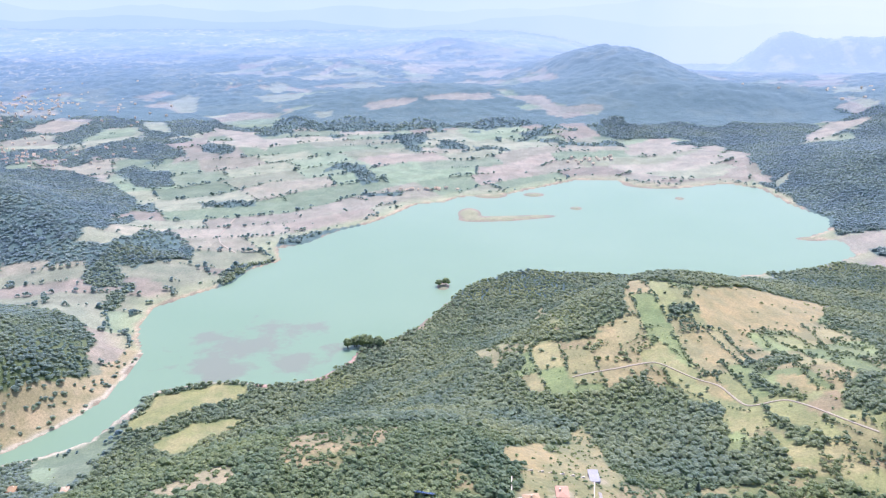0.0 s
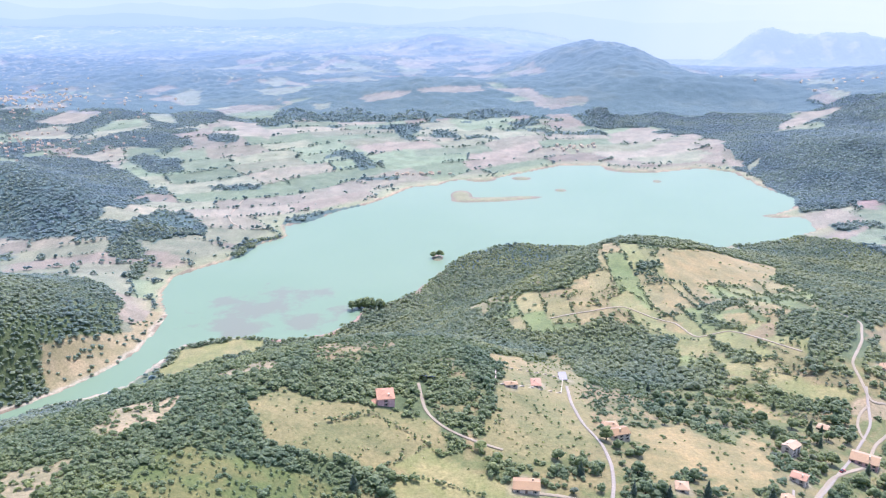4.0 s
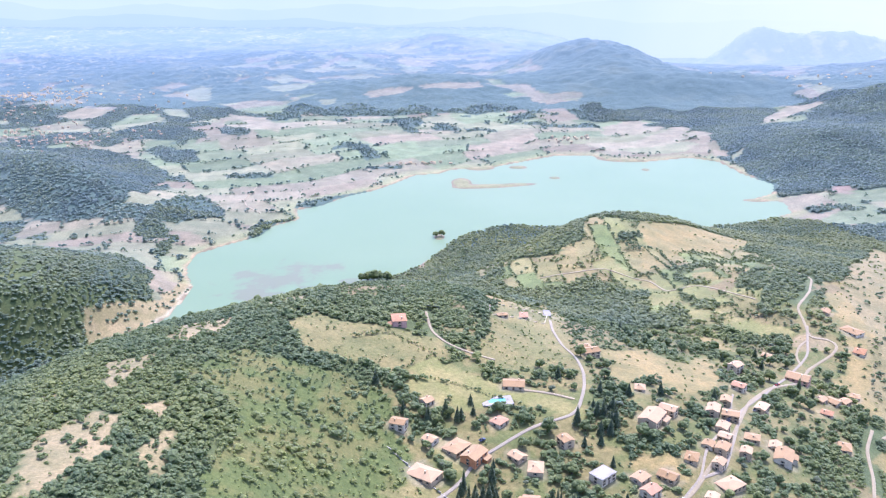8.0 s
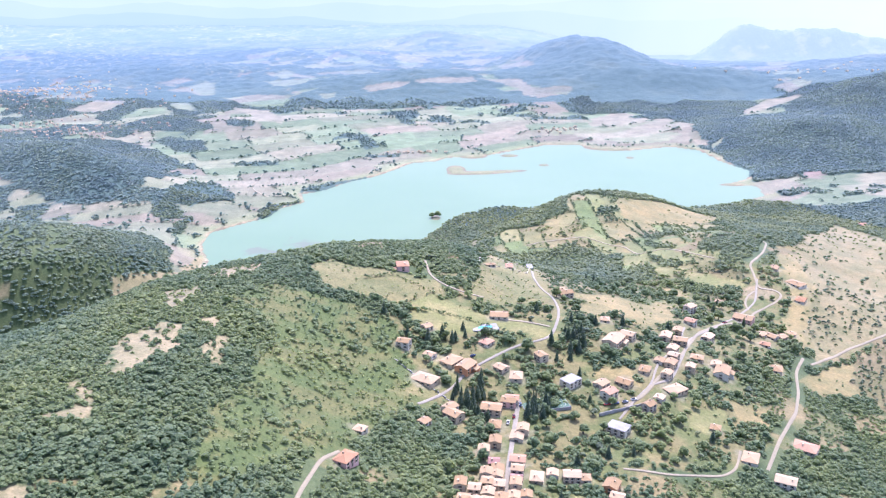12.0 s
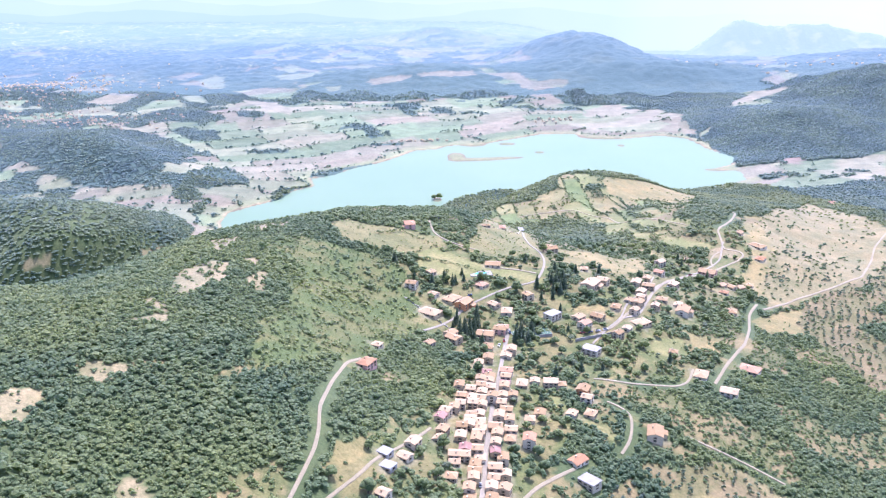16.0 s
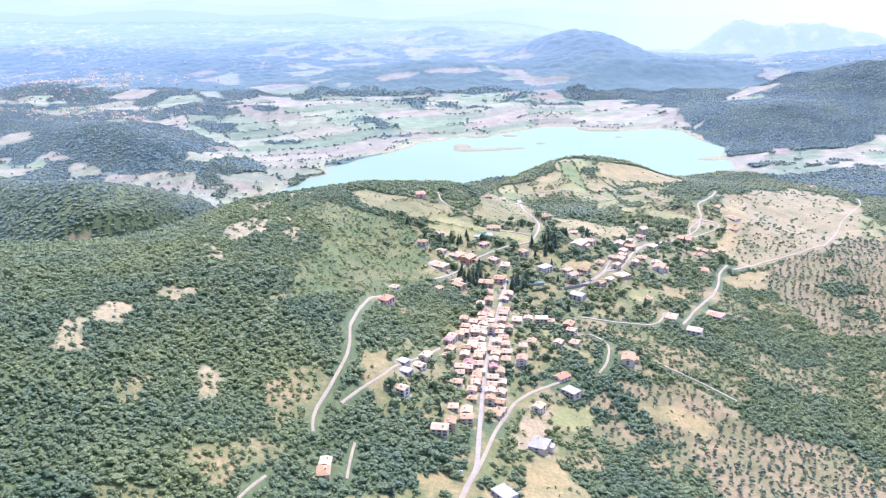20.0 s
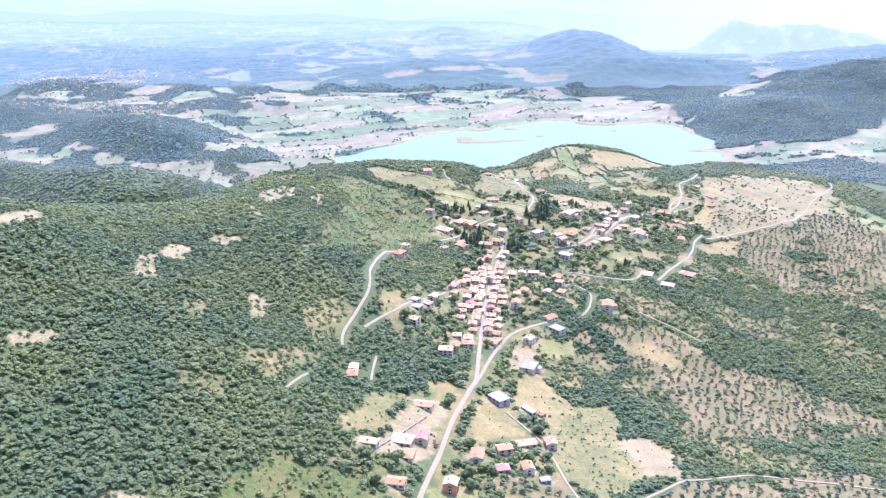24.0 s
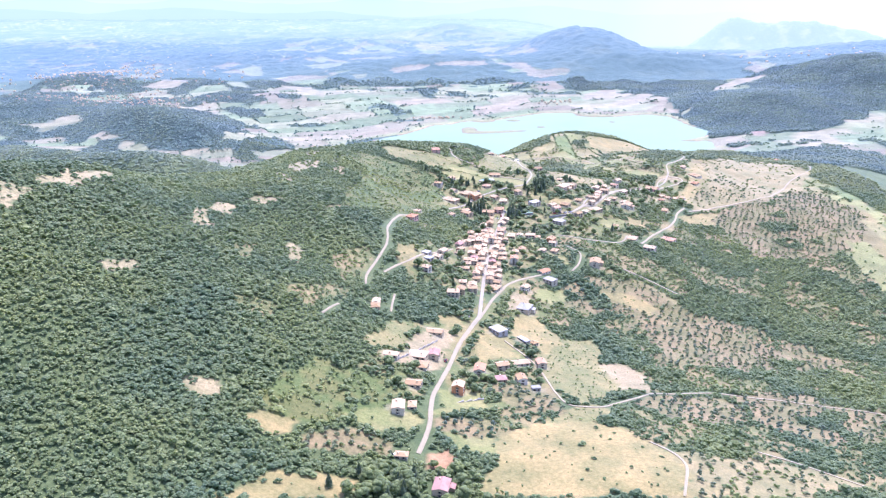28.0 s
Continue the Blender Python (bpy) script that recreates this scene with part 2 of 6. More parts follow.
ISLES = [(86, 1622, 2.6, 15, 26, 0), (128, 1596, 2.6, 44, 11, 0.1), (190, 1608, 1.5, 38, 8.8, 0.12), (44, 1300, 3, 6, 9, 0), (203, 1740, 2, 16, 11.0, 0), (267, 1657, 1.6, 10, 8.8, 0), (435, 1812, 3, 46, 22.0, -0.05), (457, 1719, 1.6, 8, 8.8, 0), (126, 1735, 2.5, 24, 15.4, 0.1), (608, 1502, 1.6, 26, 8.8, 0)]
SHORE = [(-470, 760), (-347, 894), (-328, 920), (-306, 956), (-290, 1000), (-287, 1049), (-287, 1096), (-304, 1135), (-312, 1165), (-315, 1224), (-277, 1267), (-236, 1307), (-224, 1357), (-188, 1394), (-201, 1446), (-160, 1473), (-120, 1533), (-74, 1571), (-37, 1624), (-6, 1677), (48, 1695), (67, 1723), (148, 1739), (224, 1793), (292, 1842), (367, 1843), (392, 1807), (471, 1789), (574, 1822), (625, 1784)]
SHORE += [(641, 1687), (675, 1603), (649, 1544), (602, 1507), (647, 1492), (645, 1429), (556, 1368), (439, 1340), (324, 1339), (210, 1352), (165, 1363), (117, 1336), (78, 1305), (55, 1256), (15, 1169), (-16, 1131), (-46, 1115), (-56, 1080), (-81, 1044), (-119, 1026), (-155, 1028), (-179, 1032), (-217, 1022), (-243, 1012), (-263, 956), (-275, 916), (-306, 892), (-339, 876), (-450, 745)]


def bumps(hills, x, y):
    h = np.zeros_like(x)
    for cx, cy, top, along, across, turn in hills:
        c, s = math.cos(turn), math.sin(turn)
        u, v = (x - cx) * c + (y - cy) * s, (y - cy) * c - (x - cx) * s
        h += top * np.exp(-((u / along) ** 2) - (v / across) ** 2)
    return h


def edge_distance(x, y, loop, closed=True):
    """Distance to a line of points, and which points lie inside it."""
    d = np.full(x.shape, 1e9)
    inside = np.zeros(x.shape, bool)
    ends = loop[1:] + loop[:1] if closed else loop[1:]
    for (ax, ay), (bx, by) in zip(loop, ends):
        ex, ey = bx - ax, by - ay
        t = np.clip(((x - ax) * ex + (y - ay) * ey) / (ex * ex + ey * ey + 1e-9), 0, 1)
        d = np.minimum(d, (x - ax - t * ex) ** 2 + (y - ay - t * ey) ** 2)
        if closed:
            cross = (ay > y) != (by > y)
            inside ^= cross & (x < ex * (y - ay) / (ey if abs(ey) > 1e-9 else 1e-9) + ax)
    return np.sqrt(d), inside


def wave(x, y, size, seed=0.0):
    """Smooth unevenness from a few crossing swells, about -1 to 1."""
    k, out = 2 * math.pi / size, 0.0
    for n in range(6):
        a = 2.4 * n + seed
        f = k * (0.6 + 0.37 * n)
        out = out + np.sin(f * (x * math.cos(a) + y * math.sin(a)) + 1.7 * n * seed + 2.1 * np.sin(0.37 * f * (x * math.sin(a) - y * math.cos(a)) + n)) / (1 + 0.5 * n)
    return out / 2.6


def smooth(a, b, v):
    t = np.clip((v - a) / (b - a), 0, 1)
    return t * t * (3 - 2 * t)


def height(x, y):
    x, y = np.asarray(x, float), np.asarray(y, float)
    d, wet = edge_distance(x, y, SHORE)
    near = bumps(NEAR_HILLS, x, y) + bumps([(sx, sy, sz, 110, 110, 0) for sx, sy, sz in SWELLS], x, y)
    h = near * smooth(0, 70, d) + bumps(FAR_HILLS, x, y) * smooth(0, 120, d) * (1 + 0.10 * wave(x, y, 330, 3.0) + 0.06 * wave(x, y, 120, 1.0))
    h -= 150 * smooth(2900, 4500, y) * smooth(300, 1200, x)
    h += 1.2 + 0.012 * np.minimum(d, 500) + smooth(20, 300, d) * wave(x, y, 420, 1.3) * (2.0 + 0.02 * h)
    h += smooth(30, 120, d) * wave(x, y, 90, 4.0) * 1.0
    isle = bumps(ISLES, x, y)
    return np.where(wet, np.maximum(-0.4 - 0.05 * np.minimum(d, 60), np.minimum(isle, 1.6) - 0.5), h)


# ---- the plan: roads, land cover and houses ----
ROADS = {}
AREAS = []
ROADS['approach'] = (6.5, [(15, -136), (18, -122), (21, -103), (21, -85), (22, -68), (26, -50), (32, -23), (37, 8), (42, 32), (49, 58), (55, 78)])
ROADS['street'] = (6.5, [(49, 58), (56, 80), (62, 152), (65, 176), (67, 201), (70, 222), (73, 246), (78, 276), (84, 314), (90, 349), (93, 365)])
ROADS['upper'] = (5.5, [(31, 347), (46, 363), (55, 376), (59, 386), (65, 394), (75, 402), (85, 412), (94, 420), (120, 433), (124, 442), (130, 464), (133, 486), (132, 508), (125, 528), (122, 555), (124, 588)])
ROADS['fork'] = (6, [(55, 75), (61, 95), (70, 127), (83, 161), (94, 179), (107, 192), (118, 202)])
ROADS['bend'] = (5, [(148, 221), (156, 234), (160, 249), (162, 261), (157, 266), (148, 271)])
ROADS['hillroad'] = (5, [(-30, 65), (-32, 75), (-31, 87), (-27, 106), (-23, 129), (-20, 149), (-20, 166), (-22, 184), (-19, 219), (-14, 255), (-6, 270)])
ROADS['lane'] = (4.5, [(-19, 99), (-10, 119), (2, 140), (8, 156), (22, 179), (37, 210)])
ROADS['east'] = (6, [(234, 322), (255, 359), (281, 399), (297, 434), (307, 465), (324, 493)])
ROADS['ridge'] = (6, [(326, 483), (381, 530), (415, 553), (464, 592), (504, 656), (536, 714), (568, 759), (608, 819), (623, 858), (621, 889)])
ROADS['north'] = (6, [(158, 363), (173, 376), (184, 393), (194, 407), (209, 429), (221, 452), (236, 481), (261, 516), (293, 540), (313, 571), (342, 598), (352, 612), (347, 620), (332, 619), (338, 650), (340, 668), (370, 716), (392, 764), (379, 779)])
ROADS['loop'] = (5, [(308, 574), (310, 590), (319, 607), (332, 619)])
ROADS['south'] = (4.5, [(144, 298), (167, 297), (202, 306), (214, 317), (223, 338)])
ROADS['valley'] = (2.6, [(74, 47), (85, 31), (94, 15), (98, -3), (102, -29), (108, -55), (129, -53), (153, -27), (175, -2), (223, 25), (257, 26), (287, 29), (331, 29), (356, 23)])
ROADS['drive'] = (3, [(34, 537), (38, 510), (47, 498), (62, 491), (80, 486)])
ROADS['farm'] = (3, [(87, 455), (107, 454), (123, 447)])
ROADS['fieldtrack'] = (2.6, [(144, 819), (183, 830), (212, 842), (248, 796), (254, 751), (280, 752), (301, 707), (314, 687)])
ROADS['lakeroad'] = (4, [(-294, 1584), (-296, 1552), (-298, 1492), (-287, 1457), (-253, 1415)])
ROADS['terrace'] = (2.6, [(195, 250), (213, 244), (234, 237), (252, 228)])
ROADS['hillpath'] = (2.4, [(-9, 69), (-10, 51), (-10, 34)])
ROADS['ledge'] = (2.4, [(-54, -5), (-50, 7), (-44, 20)])
ROADS['southtrack'] = (2.8, [(151, -100), (162, -111), (166, -129), (154, -167)])
ROADS['easttrack'] = (2.8, [(222, -84), (253, -95), (280, -111)])
ROADS['quarter'] = (4, [(152, 349), (164, 368), (180, 388), (190, 414), (211, 444), (230, 492)])
ROADS['square'] = (5, [(180, 388), (196, 398), (219, 448), (225, 465), (261, 513), (284, 543), (321, 594), (338, 640)])
AREAS.append(('wood', [(-15, 1120), (34, 1221), (56, 1305), (95, 1354), (166, 1373), (211, 1360), (287, 1348), (276, 1032), (342, 1060), (488, 1273), (548, 1278), (517, 1177), (328, 1016), (209, 972), (195, 1234), (122, 1184), (66, 1062), (7, 1061)]))  # shorewood
AREAS.append(('wood', [(-795, 1843), (-745, 1873), (-664, 1860), (-551, 1756), (-484, 1676), (-466, 1589), (-497, 1452), (-539, 1415), (-583, 1403)]))  # far_wood_a
AREAS.append(('wood', [(-578, 1392), (-549, 1400), (-507, 1437), (-470, 1474), (-455, 1576), (-440, 1543), (-454, 1442), (-493, 1398), (-540, 1379), (-571, 1375)]))  # far_wood_b
AREAS.append(('wood', [(-440, 1360), (-425, 1404), (-406, 1496), (-363, 1497), (-318, 1424), (-312, 1382), (-345, 1361), (-369, 1330), (-408, 1334)]))  # far_wood_c
AREAS.append(('wood', [(-714, 2047), (-675, 2121), (-606, 2125), (-503, 2024), (-472, 1957), (-554, 1963), (-644, 1960)]))  # far_wood_d
AREAS.append(('wood', [(-581, 1875), (-481, 1862), (-445, 1766), (-510, 1755)]))  # far_wood_e
AREAS.append(('wood', [(-191, 1869), (-167, 1943), (-116, 1929), (-76, 1809), (-108, 1787), (-132, 1874), (-161, 1891)]))  # far_wood_f
AREAS.append(('wood', [(-362, 2335), (-281, 2442), (-176, 2549), (-53, 2428), (60, 2412), (200, 2407), (324, 2390), (333, 2345), (194, 2297), (-71, 2249), (-253, 2240)]))  # far_wood_g
AREAS.append(('wood', [(-605, 2506), (-600, 2696), (-523, 2785), (-397, 2664), (-413, 2461), (-535, 2429)]))  # far_wood_h
AREAS.append(('wood', [(-749, 2205), (-772, 2380), (-748, 2518), (-625, 2473), (-550, 2336), (-623, 2275), (-667, 2190)]))  # far_wood_i
AREAS.append(('wood', [(-1381, 3088), (-1198, 3079), (-816, 3003), (-589, 2932), (-576, 2729), (-797, 2670), (-1041, 2694), (-1222, 2742)]))  # far_wood_j
AREAS.append(('wood', [(-374, 1661), (-282, 1681), (-274, 1649), (-360, 1643)]))  # far_wood_k
AREAS.append(('wood', [(-103, 1737), (-31, 1746), (-30, 1722), (-101, 1717)]))  # far_wood_l
AREAS.append(('wood', [(-374, 1199), (-368, 1272), (-353, 1280), (-352, 1202)]))  # far_wood_m
AREAS.append(('wood', [(-207, 1480), (-185, 1499), (-133, 1529), (-88, 1567), (-90, 1552), (-135, 1511), (-170, 1458), (-200, 1451)]))  # far_wood_n
AREAS.append(('wood', [(-261, 1335), (-242, 1370), (-192, 1395), (-224, 1357), (-247, 1323)]))  # far_wood_o
AREAS.append(('dry', [(-156, 2452), (-33, 2481), (-22, 2455), (-133, 2405)]))  # bare_band_a
AREAS.append(('dry', [(-19, 2496), (164, 2544), (165, 2497), (-8, 2464)]))  # bare_band_b
AREAS.append(('dry', [(178, 2535), (297, 2542), (333, 2438), (317, 2385), (262, 2482)]))  # bare_band_c
AREAS.append(('dry', [(-544, 2389), (-405, 2421), (-376, 2353), (-456, 2331)]))  # bare_band_d
AREAS.append(('dry', [(-889, 2263), (-799, 2342), (-766, 2256), (-846, 2191)]))  # bare_band_e
AREAS.append(('dry', [(434, 2116), (525, 2195), (561, 2160), (447, 2026)]))  # bare_band_f
AREAS.append(('dry', [(517, 2003), (620, 2102), (615, 2035), (546, 1958)]))  # bare_band_g
AREAS.append(('dry', [(-745, 2532), (-692, 2579), (-584, 2430), (-649, 2433)]))  # bare_band_h
AREAS.append(('garden', [(5, 447), (69, 490), (179, 625), (263, 657), (363, 682), (393, 642), (333, 514), (268, 418), (226, 322), (144, 298), (122, 278), (118, 227), (100, 189), (86, 144), (41, 123), (3, 104), (-10, 130), (15, 204), (49, 269), (59, 356), (10, 326), (-8, 249), (-22, 250), (7, 387)]))  # village
AREAS.append(('garden', [(-27, -15), (-6, 20), (22, 53), (52, 95), (93, 143), (114, 155), (109, 108), (79, 68), (110, 33), (109, -38), (91, -60), (34, -77), (27, -18), (1, -103), (-18, -112), (-23, -52)]))  # south_village
AREAS.append(('wood', [(-23, -59), (-4, -7), (-29, 10), (-49, -68), (-72, -113), (-78, -142), (-82, -211), (-162, -235), (-263, 9), (-546, 908), (-121, 180), (-37, 214), (-20, 195), (-32, 98), (-25, 56), (-27, -7)]))
AREAS.append(('scrub', [(-75, -120), (-50, -65), (-22, -62), (-5, -60), (0, -93), (-15, -109), (-41, -134), (-62, -131)]))
AREAS.append(('heath', [(-26, -16), (0, 22), (12, 27), (-4, -20), (-21, -36)]))
AREAS.append(('bare', [(-6, -36), (7, 1), (26, 43), (37, 36), (30, -14), (19, -36), (-2, -47)]))
AREAS.append(('dry', [(55, 64), (80, 56), (80, 21), (52, 0)]))
AREAS.append(('garden', [(44, -5), (106, 39), (107, -24), (60, -35), (45, -48)]))
AREAS.append(('meadow', [(25, -59), (57, -51), (51, -71), (23, -93)]))
AREAS.append(('heath', [(100, 66), (151, 91), (146, 49), (153, -5), (114, -54), (98, 1)]))
AREAS.append(('dry', [(83, 100), (103, 118), (123, 75), (102, 40), (82, 55)]))
AREAS.append(('bare', [(146, 47), (164, 53), (182, 36), (171, -1), (153, -5), (145, 21)]))
AREAS.append(('grove', [(60, -33), (102, -27), (104, -66), (71, -67)]))
AREAS.append(('grove', [(24, -93), (57, -84), (67, -104), (53, -111), (26, -110)]))
AREAS.append(('thin_grove', [(168, 185), (203, 236), (249, 220), (236, 184), (186, 169)]))
AREAS.append(('grove', [(182, 145), (273, 204), (336, 198), (274, 137), (186, 93)]))
AREAS.append(('grove', [(193, 83), (247, 148), (315, 200), (363, 172), (370, 128), (278, 90), (203, 69)]))
AREAS.append(('grove', [(239, 25), (304, 50), (357, 24), (330, -31), (271, -51), (241, -19)]))
AREAS.append(('grove', [(142, -43), (187, 2), (233, 19), (240, -22), (201, -48), (161, -56)]))
AREAS.append(('thin_grove', [(162, -111), (194, -104), (253, -94), (282, -108), (232, -144), (157, -166), (166, -140)]))
AREAS.append(('dry', [(56, -126), (67, -99), (89, -79), (131, -80), (162, -111), (166, -140), (155, -166), (51, -172)]))
AREAS.append(('meadow', [(27, -111), (60, -111), (56, -126), (34, -130)]))
AREAS.append(('tilled', [(19, -127), (30, -130), (33, -147), (19, -150)]))
AREAS.append(('dry', [(-82, -211), (-59, -181), (-36, -167), (-13, -168), (-17, -184)]))
AREAS.append(('grove', [(-48, -144), (-23, -123), (2, -124), (0, -139), (-27, -150), (-41, -152)]))
AREAS.append(('meadow', [(-29, -117), (-3, -94), (18, -99), (13, -115), (-14, -121)]))
AREAS.append(('dry', [(-79, -142), (-69, -129), (-51, -131), (-54, -143), (-70, -153)]))
AREAS.append(('clearing', [(-107, -132), (-102, -126), (-92, -126), (-100, -137)]))
AREAS.append(('clearing', [(-178, -48), (-168, -38), (-168, -46), (-175, -52)]))
AREAS.append(('clearing', [(-249, -23), (-238, -9), (-237, -34), (-238, -48)]))
AREAS.append(('clearing', [(-240, 13), (-235, 46), (-231, 107), (-221, 73), (-231, 17)]))
AREAS.append(('grove', [(387, 521), (523, 674), (556, 496), (501, 400), (414, 372), (371, 378), (362, 457)]))
AREAS.append(('grove', [(127, 170), (148, 203), (177, 226), (213, 230), (253, 205), (281, 176), (233, 165), (176, 162), (139, 145)]))
AREAS.append(('dry', [(167, 192), (197, 200), (226, 197), (216, 176), (180, 181)]))
AREAS.append(('meadow', [(112, 175), (137, 180), (125, 147), (106, 151)]))
AREAS.append(('bare', [(79, 119), (93, 152), (107, 145), (100, 119), (80, 106)]))
AREAS.append(('meadow', [(112, 271), (123, 248), (146, 227), (148, 238), (129, 249), (121, 273)]))
AREAS.append(('dry', [(-11, 160), (5, 180), (3, 154), (-11, 134)]))
AREAS.append(('dry', [(24, 61), (41, 68), (44, 59), (29, 45)]))
AREAS.append(('sparse', [(-62, 92), (-41, 130), (-28, 131), (-34, 80), (-47, 56)]))
AREAS.append(('sparse', [(-84, 16), (-69, 33), (-52, 51), (-40, 36), (-59, 3), (-78, 1)]))
AREAS.append(('sparse', [(-125, 46), (-111, 77), (-107, 53), (-114, 34)]))
AREAS.append(('clearing', [(-90, 89), (-79, 82), (-84, 64)]))
AREAS.append(('sparse', [(-110, -24), (-81, -15), (-79, -30), (-101, -43)]))
AREAS.append(('clearing', [(-154, 63), (-158, 90), (-155, 101), (-148, 76), (-151, 63)]))
AREAS.append(('clearing', [(-158, 114), (-153, 135), (-141, 139), (-142, 110), (-153, 109)]))
AREAS.append(('clearing', [(-138, 165), (-130, 174), (-116, 169), (-126, 158)]))
AREAS.append(('clearing', [(-123, 286), (-127, 330), (-117, 346), (-104, 334), (-103, 299), (-119, 315)]))
AREAS.append(('clearing', [(-478, 832), (-454, 849), (-455, 846)]))
AREAS.append(('scrub', [(-91, 405), (-70, 447), (-40, 445), (-1, 443), (15, 435), (23, 402), (41, 367), (31, 345), (16, 321), (2, 293), (-7, 263), (-17, 259), (-38, 239), (-42, 210), (-51, 199), (-59, 187), (-65, 227), (-63, 277), (-60, 314), (-51, 374)]))
AREAS.append(('sparse', [(-77, 179), (-64, 196), (-51, 199), (-59, 187)]))
AREAS.append(('heath', [(-54, 494), (-35, 511), (8, 506), (42, 500), (50, 484), (38, 460), (22, 455), (-10, 458), (-38, 466)]))
AREAS.append(('meadow', [(22, 448), (46, 462), (94, 461), (125, 439), (126, 429), (92, 440), (53, 431), (38, 428)]))
AREAS.append(('heath', [(78, 552), (141, 742), (142, 563), (123, 502), (87, 477), (67, 485)]))
AREAS.append(('meadow', [(38, 403), (53, 409), (70, 390), (52, 382)]))
AREAS.append(('heath', [(14, 354), (31, 379), (48, 369), (52, 358)]))
AREAS.append(('dry', [(140, 396), (168, 404), (171, 387), (152, 380)]))
AREAS.append(('meadow', [(195, 370), (221, 373), (226, 358), (201, 347)]))
AREAS.append(('dry', [(230, 394), (254, 387), (251, 369), (228, 364)]))
AREAS.append(('dry', [(148, 495), (182, 536), (184, 504), (155, 465)]))
AREAS.append(('dry', [(178, 494), (235, 563), (224, 499), (190, 474)]))
AREAS.append(('clearing', [(-134, 410), (-110, 421), (-110, 404), (-116, 380)]))
AREAS.append(('clearing', [(-100, 362), (-86, 367), (-88, 355)]))
AREAS.append(('clearing', [(-126, 323), (-121, 341), (-106, 342), (-98, 315), (-107, 306), (-109, 289), (-115, 272), (-126, 305)]))
AREAS.append(('clearing', [(-81, 311), (-77, 339), (-76, 328), (-76, 308)]))
AREAS.append(('clearing', [(-109, 450), (-110, 487), (-87, 503), (-90, 469), (-101, 447)]))
AREAS.append(('clearing', [(-126, 223), (-120, 233), (-122, 257), (-120, 245), (-115, 223)]))
AREAS.append(('sparse', [(-115, 178), (-103, 188), (-97, 182), (-112, 172)]))
AREAS.append(('meadow', [(-251, 929), (-238, 998), (-177, 1025), (-154, 1018), (-158, 991), (-197, 971), (-218, 932)]))
AREAS.append(('meadow', [(-213, 894), (-187, 934), (-146, 945), (-146, 921), (-171, 897), (-177, 866)]))
AREAS.append(('sparse', [(-37, 604), (-3, 627), (22, 623), (21, 595), (8, 579), (0, 559), (-26, 561)]))
AREAS.append(('sparse', [(48, 586), (60, 580), (59, 552), (51, 550)]))
AREAS.append(('dry', [(78, 614), (104, 658), (106, 613), (96, 591), (81, 594)]))
AREAS.append(('clearing', [(-82, 535), (-51, 558), (-46, 546), (-62, 533)]))
AREAS.append(('meadow', [(67, 1054), (87, 1001), (106, 934), (125, 888), (120, 843), (129, 799), (108, 809), (94, 860)]))
AREAS.append(('meadow', [(124, 867), (148, 856), (157, 824), (134, 815)]))
AREAS.append(('dry', [(205, 873), (223, 882), (246, 833), (219, 816)]))
AREAS.append(('fields', [(69, 1038), (95, 949), (164, 1202), (146, 880), (200, 920), (223, 1017), (268, 1001), (334, 1033), (490, 1118), (508, 1069), (288, 631), (221, 686), (231, 742), (222, 792), (177, 794), (135, 790), (111, 803), (86, 882)]))  # plateau
AREAS.append(('dry', [(401, 765), (522, 844), (361, 522), (328, 510), (324, 553), (354, 595), (374, 674)]))  # plateau_east
AREAS.append(('thin_grove', [(413, 748), (632, 1166), (598, 788), (532, 653), (471, 592), (379, 524), (334, 488), (345, 543), (393, 642)]))  # hillfield
AREAS.append(('dry', [(306, 456), (372, 505), (368, 483), (355, 462), (338, 444), (306, 442)]))  # hillfield_low
AREAS.append(('grove', [(374, 512), (450, 571), (521, 632), (402, 379), (372, 382), (367, 427), (349, 459)]))  # grove_slope
AREAS.append(('wood', [(652, 1816), (655, 1674), (654, 1519), (775, 1535), (897, 1545), (1001, 1603), (1224, 2087), (1001, 2137), (800, 2078), (661, 2001)]))  # east_hill
AREAS.append(('wood', [(495, 1373), (612, 1387), (684, 1297), (735, 1186), (803, 1197), (733, 1058), (663, 1130), (607, 1225), (385, 799)]))  # bay_wood
AREAS.append(('wood', [(494, 1243), (587, 1353), (654, 1285), (653, 1162), (466, 854), (404, 849)]))  # bay_wood2
AREAS.append(('clearing', [(-366, 944), (-335, 992), (-310, 1041), (-300, 1117), (-286, 1092), (-286, 1003), (-315, 937), (-348, 897)]))  # west_bank
AREAS.append(('wood', [(99, 1031), (127, 1080), (141, 918), (166, 916), (177, 893), (151, 884), (103, 925)]))  # pwood_a
AREAS.append(('wood', [(170, 1165), (188, 965), (202, 937), (173, 931), (149, 963)]))  # pwood_b
AREAS.append(('wood', [(275, 832), (316, 859), (325, 833), (279, 805)]))  # pwood_c
AREAS.append(('wood', [(239, 703), (265, 702), (264, 672), (232, 660)]))  # pwood_d
AREAS.append(('wood', [(321, 762), (348, 788), (360, 780), (332, 721), (311, 730)]))  # pwood_e
AREAS.append(('wood', [(244, 941), (280, 962), (272, 942), (246, 929)]))  # pwood_f
AREAS.append(('wood', [(421, 1007), (519, 1089), (428, 914), (421, 970)]))  # pwood_g
AREAS.append(('dry', [(279, 991), (335, 1038), (430, 1097), (471, 1091), (403, 991), (348, 946), (325, 955), (292, 914), (274, 927)]))  # pdry
AREAS.append(('wood', [(159, 787), (194, 818), (209, 794), (237, 760), (231, 714), (194, 758)]))  # pwood_h
